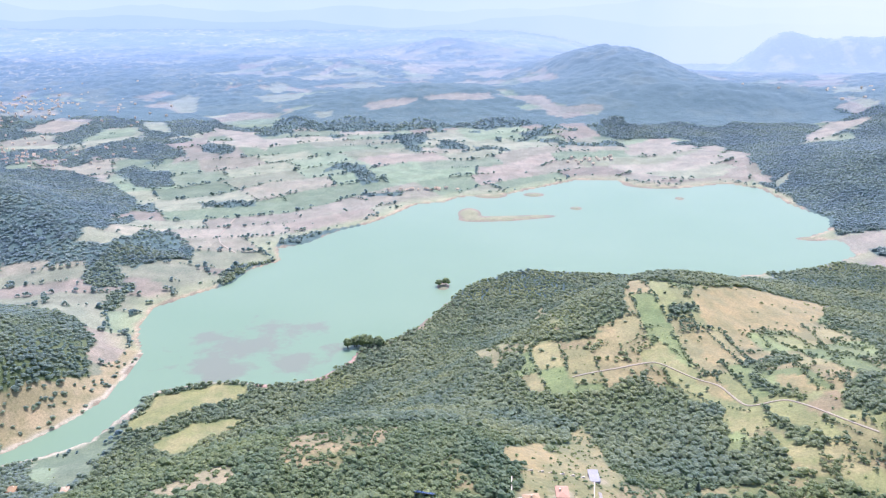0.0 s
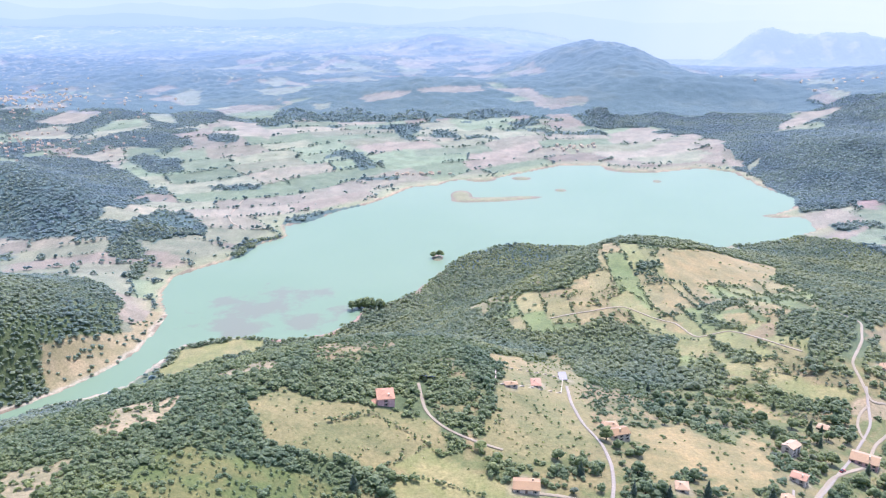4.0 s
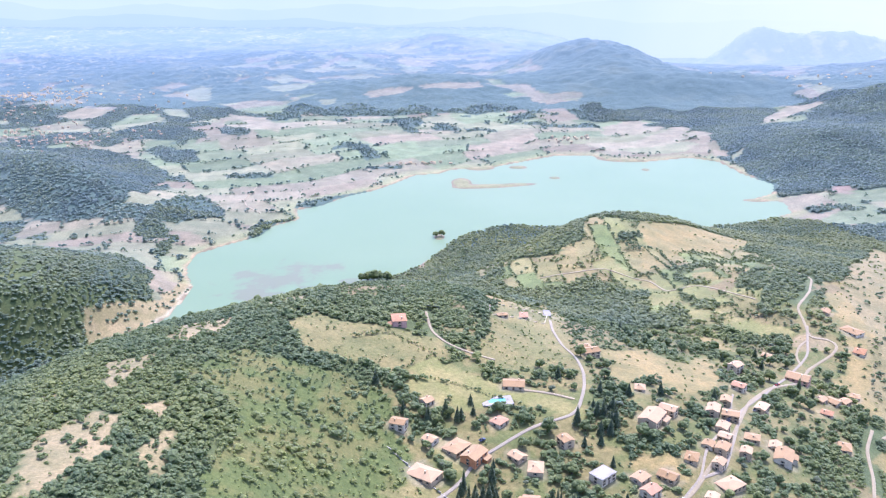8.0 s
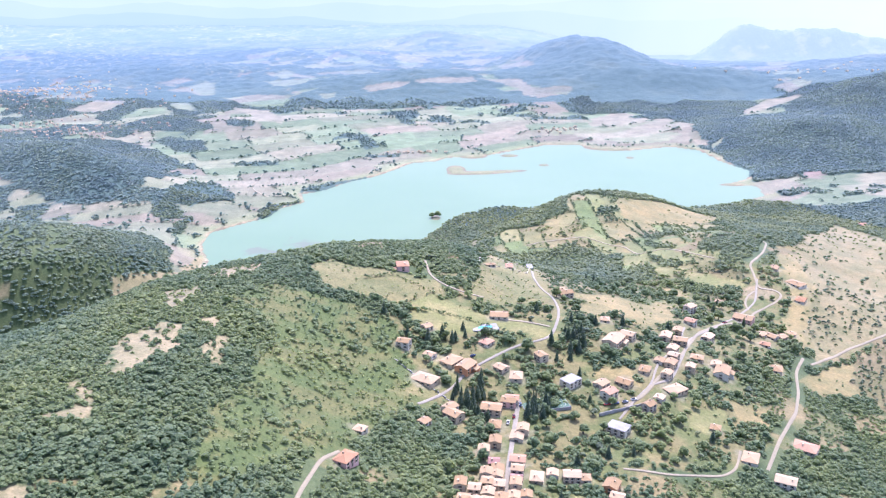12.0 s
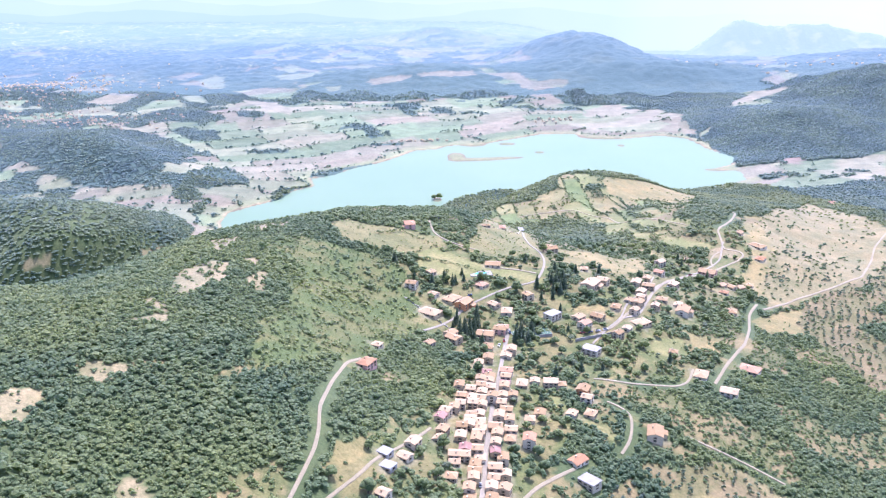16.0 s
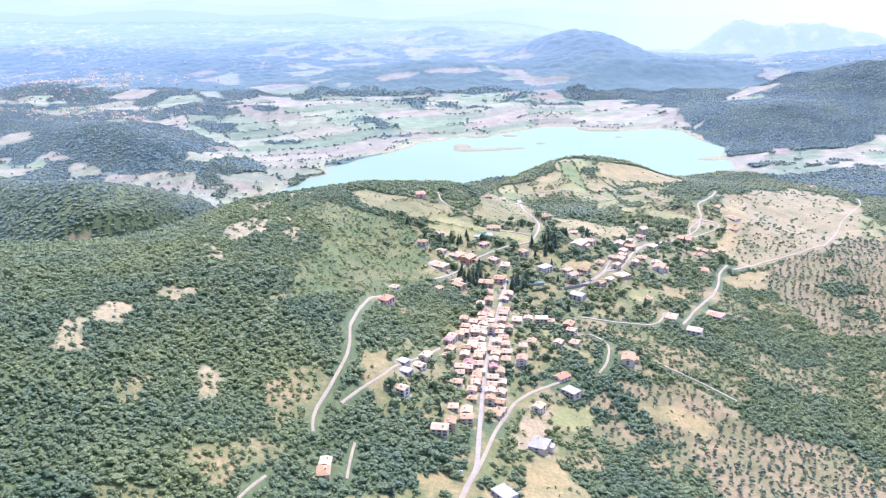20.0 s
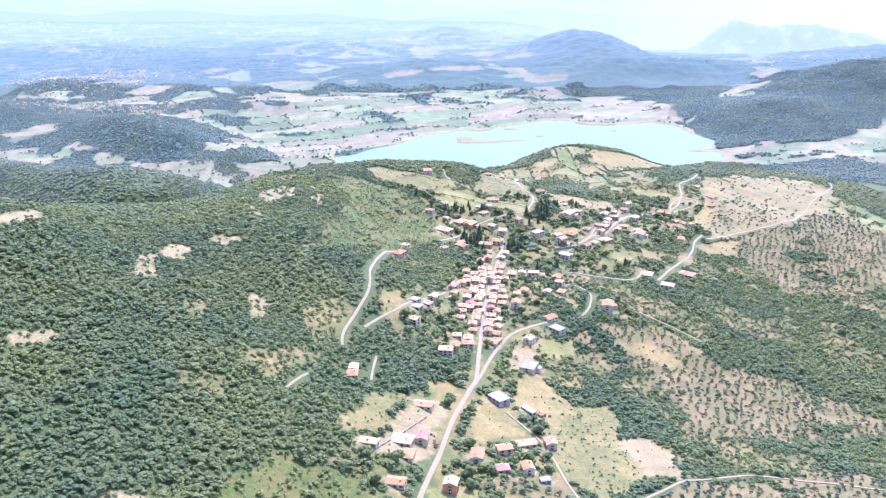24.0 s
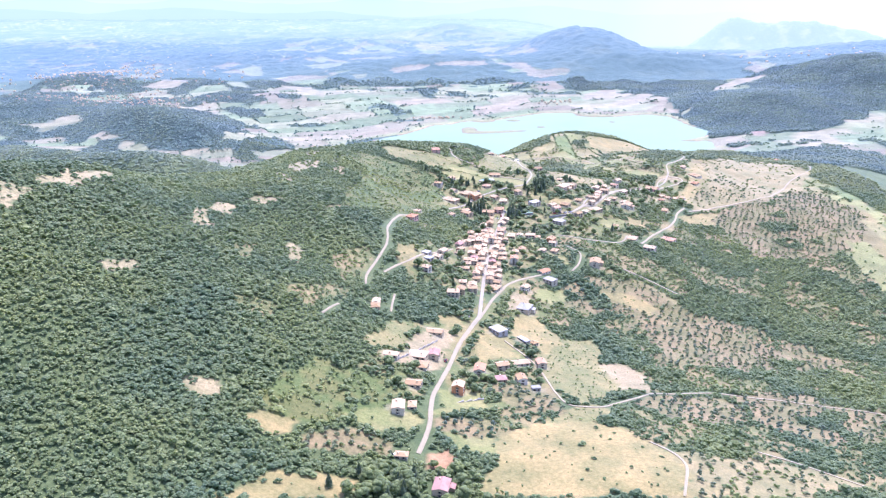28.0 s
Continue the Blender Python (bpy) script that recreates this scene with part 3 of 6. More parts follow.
AREAS.append(('heath', [(80, 573), (134, 622), (129, 591), (78, 556)]))  # walled_yard
AREAS.append(('sparse', [(136, 609), (160, 622), (175, 590), (165, 527), (134, 529), (132, 565)]))  # east_bank
AREAS.append(('wood', [(92, 892), (115, 892), (108, 847), (94, 854)]))  # wood_tongue
AREAS.append(('wood', [(-807, 2324), (-790, 2500), (-681, 2507), (-532, 2316), (-577, 2275), (-682, 2346), (-721, 2262), (-766, 2069), (-816, 2123)]))
AREAS.append(('wood', [(-625, 2609), (-534, 2680), (-392, 2493), (-357, 2398), (-458, 2416), (-552, 2397), (-607, 2496)]))
AREAS.append(('wood', [(-341, 2298), (-359, 2381), (-278, 2470), (-213, 2524), (58, 2961), (56, 2338), (-68, 2273), (-185, 2233), (-262, 2268)]))
AREAS.append(('wood', [(-698, 2044), (-658, 2127), (-567, 2080), (-477, 1965), (-530, 1952), (-638, 1968)]))
AREAS.append(('wood', [(-581, 1845), (-564, 1911), (-491, 1846), (-448, 1769), (-491, 1746)]))
AREAS.append(('dry', [(-913, 2219), (-881, 2322), (-798, 2326), (-818, 2229), (-866, 2191)]))
AREAS.append(('plain', [(-743, 2147), (-741, 2268), (-676, 2266), (-634, 2190), (-667, 2128), (-707, 2094)]))
AREAS.append(('dry', [(-792, 2670), (-750, 2714), (-701, 2673), (-742, 2645)]))
AREAS.append(('meadow', [(-704, 2589), (-660, 2664), (-627, 2638), (-587, 2440), (-624, 2447)]))
AREAS.append(('plain', [(-550, 2388), (-460, 2425), (-395, 2395), (-361, 2282), (-427, 2261), (-487, 2327)]))
AREAS.append(('meadow', [(-684, 2322), (-630, 2330), (-579, 2216), (-639, 2236)]))
AREAS.append(('dry', [(-501, 2264), (-399, 2215), (-332, 2091), (-326, 2012), (-413, 2112)]))
AREAS.append(('meadow', [(-467, 2727), (-452, 2835), (-410, 2820), (-407, 2640)]))
AREAS.append(('meadow', [(-482, 2638), (-395, 2631), (-320, 2555), (-344, 2509), (-429, 2526)]))
AREAS.append(('dry', [(-161, 2449), (-108, 2478), (-28, 2480), (-47, 2447), (-144, 2413)]))
AREAS.append(('dry', [(-16, 2484), (56, 2513), (149, 2534), (113, 2494), (2, 2461)]))
AREAS.append(('dry', [(-363, 3024), (-309, 3211), (-294, 3187), (-336, 3009)]))
AREAS.append(('dry', [(-114, 3186), (2, 3233), (41, 3100), (-72, 3112)]))
AREAS.append(('meadow', [(-280, 2404), (-232, 2417), (-237, 2373), (-264, 2357)]))
AREAS.append(('dry', [(262, 2534), (312, 2514), (334, 2394), (317, 2371), (296, 2454), (249, 2497)]))
AREAS.append(('dry', [(149, 3152), (234, 3086), (215, 2971), (159, 3064)]))
AREAS.append(('dry', [(260, 2926), (340, 2903), (319, 2799), (277, 2842)]))
AREAS.append(('wood', [(371, 2345), (516, 2518), (711, 2528), (873, 2519), (927, 2378), (908, 2224), (780, 2065), (679, 2012), (616, 2145), (555, 2188), (428, 2175), (399, 2215)]))
AREAS.append(('dry', [(427, 2071), (500, 2176), (552, 2171), (475, 2057), (426, 2018)]))
AREAS.append(('dry', [(488, 1963), (555, 2038), (634, 2086), (577, 1965), (528, 1928)]))
AREAS.append(('dry', [(595, 1915), (636, 1923), (623, 1854), (586, 1854)]))
AREAS.append(('dry', [(633, 1863), (660, 1853), (650, 1820), (629, 1825)]))
AREAS.append(('meadow', [(655, 1817), (698, 1853), (690, 1831), (652, 1780)]))
AREAS.append(('dry', [(847, 2180), (955, 2300), (1042, 2309), (1039, 2281), (909, 2180), (827, 2103)]))
AREAS.append(('meadow', [(1150, 2798), (1228, 2720), (1121, 2503), (1043, 2510)]))
AREAS.append(('dry', [(1026, 2466), (1074, 2460), (1047, 2418)]))
AREAS.append(('tilled', [(761, 1567), (804, 1572), (778, 1518), (746, 1520)]))
AREAS.append(('dry', [(614, 1484), (676, 1517), (720, 1531), (725, 1486), (686, 1453), (642, 1432)]))
AREAS.append(('wood', [(262, 732), (268, 727), (280, 688), (276, 679), (266, 690), (257, 716)]))
AREAS.append(('wood', [(228, 679), (238, 691), (251, 663), (247, 647), (226, 658)]))
AREAS.append(('wood', [(265, 640), (279, 631), (298, 629), (313, 621), (312, 610), (297, 606), (273, 612), (259, 622)]))
AREAS.append(('wood', [(269, 813), (278, 811), (287, 760), (281, 749), (272, 773)]))
AREAS.append(('wood', [(322, 758), (335, 762), (340, 742), (331, 717), (318, 714), (312, 728)]))
AREAS.append(('wood', [(432, 1047), (491, 1136), (473, 1027), (455, 944), (422, 875), (418, 923), (413, 987)]))
AREAS.append(('grove', [(287, 740), (312, 753), (310, 725), (292, 719)]))
AREAS.append(('grove', [(299, 660), (318, 667), (334, 654), (326, 636), (306, 640)]))
AREAS.append(('grove', [(265, 607), (287, 610), (307, 606), (277, 592)]))
AREAS.append(('grove', [(376, 738), (410, 763), (431, 759), (394, 727), (375, 722)]))
AREAS.append(('meadow', [(255, 711), (273, 674), (264, 658), (251, 682)]))
AREAS.append(('meadow', [(278, 652), (294, 650), (304, 640), (325, 633), (318, 621), (307, 621), (276, 634)]))
AREAS.append(('meadow', [(235, 755), (250, 750), (258, 724), (246, 709), (232, 716)]))
AREAS.append(('meadow', [(203, 860), (224, 876), (239, 826), (215, 819)]))
AREAS.append(('dry', [(248, 894), (268, 916), (283, 846), (258, 841)]))
AREAS.append(('dry', [(276, 939), (337, 980), (395, 989), (364, 949), (319, 937), (298, 871), (290, 904)]))
AREAS.append(('dry', [(287, 801), (306, 791), (304, 756), (291, 751)]))
AREAS.append(('dry', [(234, 812), (248, 811), (253, 761), (244, 771)]))
AREAS.append(('dry', [(237, 615), (258, 615), (266, 593), (251, 594)]))
AREAS.append(('bare', [(320, 618), (332, 625), (347, 620), (345, 609), (328, 597), (317, 603)]))
AREAS.append(('dry', [(155, 537), (184, 557), (207, 535), (227, 531), (225, 503), (191, 489), (181, 512), (151, 499)]))
AREAS.append(('meadow', [(22, 462), (41, 481), (60, 469), (94, 458), (123, 443), (119, 433), (92, 438), (59, 450), (37, 458)]))
AREAS.append(('wood', [(-4, 455), (8, 457), (21, 453), (20, 446), (6, 445), (-4, 449)]))
AREAS.append(('heath', [(106, -58), (130, -44), (138, -60), (127, -81), (89, -79)]))
HEDGES = []
HEDGES.append([(203, 836), (215, 805), (232, 771), (253, 743)])
HEDGES.append([(228, 873), (247, 825), (254, 747)])
HEDGES.append([(269, 920), (276, 881), (278, 821)])
HEDGES.append([(323, 934), (315, 851), (304, 756)])
HEDGES.append([(379, 952), (347, 824)])
HEDGES.append([(328, 938), (369, 947)])
HEDGES.append([(362, 895), (398, 862)])
HEDGES.append([(299, 689), (314, 663), (334, 656)])
HEDGES.append([(290, 715), (307, 678)])
HEDGES.append([(384, 771), (421, 787), (463, 809)])
HEDGES.append([(411, 775), (441, 771)])
HEDGES.append([(191, 823), (209, 799)])
HEDGES.append([(21, 463), (28, 469), (41, 483)])
HEDGES.append([(37, 458), (65, 449), (92, 439)])
HEDGES.append([(48, 440), (46, 426), (45, 415)])
HEDGES.append([(-9, 488), (11, 501), (36, 486)])
HOUSES = []
HOUSES += [(103, 570, 8.8, 5.6, 1, 'red'), (87, 557, 7.2, 4.0, 1, 'w'), (124, 604, 10.4, 4.8, 1, 'g'), (22, 27, 12.0, 7.2, 1, 't'), (11, -21, 12.8, 9.6, 1, 't'), (22, -14, 8.8, 7.2, 2, 'rust'), (15, -34, 9.6, 6.4, 1, 'w'), (-6, -34, 10.4, 5.6, 1, 'w'), (10, -62, 9.6, 7.2, 1, 't'), (2, -95, 10.4, 7.2, 2, 'w'), (10, -88, 7.2, 4.8, 1, 't'), (38, -55, 7.2, 7.2, 3, 'orange'), (53, -18, 10.4, 7.2, 2, 'red'), (69, -5, 8.8, 6.4, 2, 't')]
HOUSES += [(83, 9, 12.0, 6.4, 1, 'w'), (98, 13, 8.0, 6.4, 2, 'red'), (67, -25, 7.2, 6.4, 1, 'rust'), (81, -22, 8.0, 6.4, 2, 'w'), (90, -31, 5.6, 4.0, 1, 'g'), (70, 60, 12.0, 8.8, 2, 'g'), (89, 55, 10.4, 4.0, 1, 'g'), (97, 53, 4.8, 4.0, 1, 'w'), (95, 119, 12.0, 10.4, 2, 'barn'), (-21, 34, 8.8, 6.4, 1, 't'), (28, -168, 11.2, 8.0, 2, 'rust'), (6, -141, 7.2, 4.8, 1, 'w'), (-293, 807, 8.0, 6.4, 1, 't'), (-253, 811, 7.2, 5.6, 1, 't')]
HOUSES += [(36, 105, 9.6, 7.2, 2, 't'), (42, 114, 8.0, 6.4, 2, 't'), (-21, 42, 7.2, 5.6, 1, 't'), (75, 350, 12.0, 9.0, 2, 't'), (86, 358, 8.9, 7.6, 2, 'pink'), (76, 334, 9.1, 6.8, 1, 't'), (75, 315, 7.7, 6.5, 2, 't'), (68, 305, 6.5, 6, 2, 'w'), (73, 296, 6.0, 6, 1, 'rust'), (88, 324, 8.6, 7.3, 1, 'w'), (92, 330, 7.6, 6.5, 2, 't'), (86, 297, 8.2, 7.0, 2, 'red'), (54, 268, 7.1, 6.0, 2, 't'), (55, 254, 6.0, 6, 2, 't')]
HOUSES += [(50, 237, 6.0, 6, 2, 't'), (54, 244, 6.0, 6, 2, 'w'), (61, 253, 6.0, 6, 2, 't'), (61, 265, 6.0, 6, 2, 't'), (68, 282, 6.0, 6, 2, 't'), (68, 273, 6.0, 6, 2, 'w'), (68, 263, 6.0, 6, 2, 't'), (67, 255, 6.0, 6, 2, 't'), (67, 247, 6.0, 6, 2, 't'), (74, 272, 6.0, 6, 2, 't'), (74, 257, 6.0, 6, 3, 'w'), (81, 263, 6.1, 6, 2, 't'), (65, 235, 6.0, 6, 2, 't'), (65, 226, 6.0, 6, 2, 't')]
HOUSES += [(65, 218, 6.0, 6, 2, 't'), (82, 246, 7.2, 6.1, 2, 't'), (77, 238, 7.1, 6.0, 2, 't'), (74, 224, 7.9, 6.7, 2, 't'), (83, 224, 7.2, 6.1, 2, 't'), (82, 217, 7.5, 6.4, 1, 't'), (93, 216, 8.4, 7.1, 3, 'red'), (95, 284, 9.1, 6.8, 1, 't'), (104, 289, 6.0, 6, 1, 'w'), (114, 286, 9.2, 6.9, 2, 't'), (121, 286, 6.0, 6, 1, 'w'), (134, 279, 8.8, 7.5, 2, 'orange'), (135, 269, 6.9, 6, 2, 'w'), (103, 250, 7.6, 6.5, 1, 't')]
HOUSES += [(96, 242, 6.5, 6, 1, 't'), (123, 252, 6.4, 6, 1, 'w'), (135, 254, 7.7, 6.5, 1, 't'), (45, 230, 6.0, 6, 2, 't'), (42, 220, 6.0, 6, 2, 'rust'), (43, 206, 6.4, 6, 2, 't'), (54, 216, 6.0, 6, 2, 't'), (53, 204, 6.9, 6, 2, 't'), (41, 198, 6.0, 6, 1, 'w'), (49, 184, 6.1, 6, 2, 't'), (49, 179, 6.0, 6, 1, 'w'), (62, 206, 7.0, 6, 2, 't'), (62, 195, 6.0, 6, 2, 'w'), (63, 189, 6.0, 6, 1, 'w')]
HOUSES += [(76, 193, 7.1, 6.0, 2, 't'), (71, 182, 7.3, 6.2, 2, 't'), (27, 182, 7.5, 6.4, 2, 't'), (23, 168, 7.0, 6, 1, 'w'), (13, 165, 6.7, 6, 1, 'g'), (15, 154, 6.9, 6, 1, 'g'), (14, 130, 6.0, 6, 2, 'w'), (47, 164, 6.0, 6, 1, 'w'), (68, 164, 6.4, 6, 2, 'w'), (56, 157, 6.4, 6, 2, 't'), (56, 151, 6.3, 6, 1, 't'), (52, 132, 7.9, 6.7, 2, 't'), (44, 134, 6.0, 6, 1, 't'), (52, 125, 7.5, 6.4, 2, 't')]
HOUSES += [(67, 143, 6.5, 6, 1, 't'), (71, 142, 6.2, 6, 1, 'w'), (74, 148, 6.0, 6, 1, 'w'), (120, 208, 10.2, 7.6, 1, 'red'), (124, 190, 10.7, 8.0, 2, 'modern'), (99, 162, 7.3, 6.2, 2, 'w'), (93, 387, 10.3, 7.7, 1, 't'), (150, 373, 8.6, 7.3, 2, 'red'), (147, 384, 8.4, 7.1, 1, 't'), (162, 386, 9.7, 7.3, 1, 't'), (35, 375, 15.6, 11, 1, 't'), (52, 339, 10.6, 7.9, 2, 't'), (50, 346, 8.1, 6.9, 2, 't'), (-3, 260, 10.6, 7.9, 2, 'villa')]
HOUSES += [(173, 243, 13.0, 9.5, 2, 't'), (241, 312, 11.5, 8.6, 2, 'w'), (271, 358, 14.8, 11, 1, 'red'), (226, 329, 11.8, 8.9, 1, 'w'), (247, 539, 8.3, 7.1, 3, 'w'), (237, 502, 8.1, 6.9, 2, 'red'), (243, 476, 9.1, 6.8, 2, 't'), (219, 473, 7.2, 6.1, 2, 't'), (206, 456, 9.8, 7.4, 2, 't'), (216, 454, 9.7, 7.3, 2, 't'), (206, 437, 8.0, 6.8, 2, 't'), (204, 426, 6.8, 6, 2, 't'), (199, 414, 8.1, 6.9, 2, 't'), (193, 400, 6.5, 6, 2, 't')]
HOUSES += [(164, 434, 15.2, 11, 2, 't'), (176, 445, 9.6, 7.2, 2, 't'), (179, 403, 9.1, 6.8, 1, 't'), (192, 417, 6.3, 6, 1, 'w'), (213, 416, 6.7, 6, 2, 't'), (223, 435, 8.4, 7.1, 1, 't'), (237, 422, 13.1, 9.8, 2, 'w'), (236, 433, 7.6, 6.5, 1, 'w'), (173, 363, 7.1, 6.0, 2, 'w'), (195, 386, 13.1, 9.8, 1, 't'), (182, 374, 6.0, 6, 1, 'w'), (294, 545, 15.2, 11, 2, 'pink'), (295, 498, 7.3, 6.2, 1, 'red'), (308, 519, 9.2, 6.9, 1, 't')]
HOUSES += [(318, 523, 7.5, 6.4, 1, 't'), (290, 459, 9.8, 7.4, 1, 't'), (365, 604, 10.8, 8.1, 1, 'red'), (373, 637, 15.6, 11, 1, 'w'), (363, 666, 9.4, 7.1, 1, 'w'), (658, 1089, 14.4, 10.8, 1, 'red'), (286, 585, 6.5, 6, 1, 't'), (165, 471, 7.2, 6.1, 1, 'w'), (212, 353, 6.0, 6, 1, 't'), (149, 337, 11.8, 8.9, 2, 'modern'), (331, 535, 6.4, 6, 1, 'w'), (299, 517, 7.1, 6.0, 1, 't'), (17, 515, 11.8, 8.9, 2, 'villa'), (87, 459, 12.4, 9.3, 1, 't')]
HOUSES += [(21, 410, 8.4, 7.1, 2, 'w'), (36, 434, 6.0, 6, 1, 'w'), (76, 422, 8.3, 7.1, 1, 'red'), (52, 399, 12.8, 9.6, 1, 't'), (61, 392, 12.3, 9.2, 2, 'orange'), (111, 407, 7.5, 6.4, 2, 't'), (38, 403, 7.0, 6, 1, 'w'), (35, 327, 6.0, 6, 1, 'w'), (88, 360, 8.1, 6.9, 2, 'red'), (127, 382, 11.3, 8.5, 2, 'modern'), (143, 521, 10.6, 7.9, 2, 'w'), (141, 532, 7.7, 6.5, 1, 't'), (1, 297, 6.0, 6, 1, 'w')]
HOUSES += [(84, 395, 8.0, 6.8, 1, 't')]


# ---- helpers for meshes ----
def mesh_object(name, verts, faces, material, parent=None, smooth_faces=False):
    me = bpy.data.meshes.new(name)
    verts, faces = np.asarray(verts, np.float32), np.asarray(faces, np.int32)
    side = faces.shape[1]
    me.vertices.add(len(verts))
    me.vertices.foreach_set("co", verts.ravel())
    me.loops.add(faces.size)
    me.loops.foreach_set("vertex_index", faces.ravel())
    me.polygons.add(len(faces))
    me.polygons.foreach_set("loop_start", np.arange(0, faces.size, side, dtype=np.int32))
    me.polygons.foreach_set("use_smooth", np.full(len(faces), smooth_faces))
    me.materials.append(material)
    me.update(calc_edges=True)
    ob = new(name, me)
    ob.parent = parent
    return ob


def part(name, bm, material, parent, label="", shade=False):
    me = bpy.data.meshes.new(name)
    bmesh.ops.recalc_face_normals(bm, faces=bm.faces)
    bm.to_mesh(me)
    bm.free()
    for m in material if isinstance(material, (list, tuple)) else (material,):
        me.materials.append(m)
    if shade:
        me.polygons.foreach_set("use_smooth", np.ones(len(me.polygons), bool))
    ob = new(name, me)
    ob.parent = parent
    return tagged(ob, label)


def share(name, me, parent, m, label=""):
    """Another object on a mesh that is there already."""
    ob = new(name, me)
    ob.parent = parent
    ob.matrix_local = m
    return tagged(ob, label)


def box(bm, x0, x1, y0, y1, z0, z1, material=0):
    v = [bm.verts.new(p) for p in ((x0, y0, z0), (x1, y0, z0), (x1, y1, z0), (x0, y1, z0), (x0, y0, z1), (x1, y0, z1), (x1, y1, z1), (x0, y1, z1))]
    for f in ((3, 2, 1, 0), (4, 5, 6, 7), (0, 1, 5, 4), (1, 2, 6, 5), (2, 3, 7, 6), (3, 0, 4, 7)):
        bm.faces.new([v[i] for i in f]).material_index = material


rng = np.random.default_rng(7)


def cells(x, y, size, seed, stretch=2.4):
    """A patchwork of long fields in rows: for each place its field's number and the distance to the field's edge."""
    a = {1.0: 0.45, 5.0: 1.6}[seed]
    k = {1.0: 1.1, 5.0: 0.2}[seed]
    x, y = x + size * k * wave(x, y, size * 11, seed), y + size * k * wave(x, y, size * 11, seed + 3)
    u, v = (x * math.cos(a) + y * math.sin(a)) / (size * stretch), (y * math.cos(a) - x * math.sin(a)) / size
    row = np.floor(v)
    u = u * (0.7 + 0.8 * np.modf(np.abs(np.sin(row * 78.2 + seed) * 4375.8))[0]) + np.modf(np.abs(np.sin(row * 12.9 + seed) * 43758.5))[0]
    col = np.floor(u)
    which = np.modf(np.abs(np.sin(row * 127.1 + col * 311.7 + seed) * 43758.5))[0]
    rim = np.minimum(np.minimum(u - col, col + 1 - u) * size * stretch, np.minimum(v - row, row + 1 - v) * size)
    return which, rim


FIELD_TONES = np.array([(0.36, 0.29, 0.21), (0.32, 0.29, 0.19), (0.27, 0.285, 0.18), (0.38, 0.30, 0.23), (0.24, 0.265, 0.16), (0.34, 0.305, 0.21), (0.35, 0.26, 0.20)])
# cover: two ground tones, trees, their size, bushes
COVER = {
    "wood": ((0.070, 0.094, 0.044), (0.085, 0.106, 0.050), 1.0, 1.0), "garden": ((0.178, 0.152, 0.078), (0.112, 0.125, 0.052), 0.42, 1.08),
    "heath": ((0.195, 0.168, 0.085), (0.150, 0.145, 0.068), 0.14, 0.45), "dry": ((0.242, 0.188, 0.096), (0.192, 0.162, 0.080), 0.045, 0.55),
    "meadow": ((0.170, 0.172, 0.074), (0.212, 0.192, 0.095), 0.01, 0.5), "scrub": ((0.086, 0.110, 0.038), (0.120, 0.120, 0.048), 0.30, 0.95),
    "fields": ((0.300, 0.255, 0.138), (0.225, 0.220, 0.100), 0.03, 0.8), "grove": ((0.188, 0.146, 0.088), (0.140, 0.126, 0.064), 0.13, 0.65),
    "thin_grove": ((0.225, 0.182, 0.108), (0.182, 0.158, 0.086), 0.07, 0.75), "bare": ((0.262, 0.205, 0.142), (0.228, 0.182, 0.122), 0.03, 0.5),
    "tilled": ((0.257, 0.148, 0.094), (0.296, 0.179, 0.117), 0.0, 0.5), "clearing": ((0.262, 0.212, 0.142), (0.215, 0.182, 0.112), 0.17, 0.85),
    "sparse": ((0.205, 0.162, 0.092), (0.120, 0.122, 0.055), 0.55, 0.75), "plain": ((0.312, 0.281, 0.179), (0.265, 0.265, 0.156), 0.004, 0.9),
}
# the dry soil of the place is warm
COVER = {k: (tuple(np.array(a) * (1.02, 1.0, 0.86)), tuple(np.array(b) * (1.02, 1.0, 0.86)), *rest) for k, (a, b, *rest) in COVER.items()}
KINDS = list(COVER)


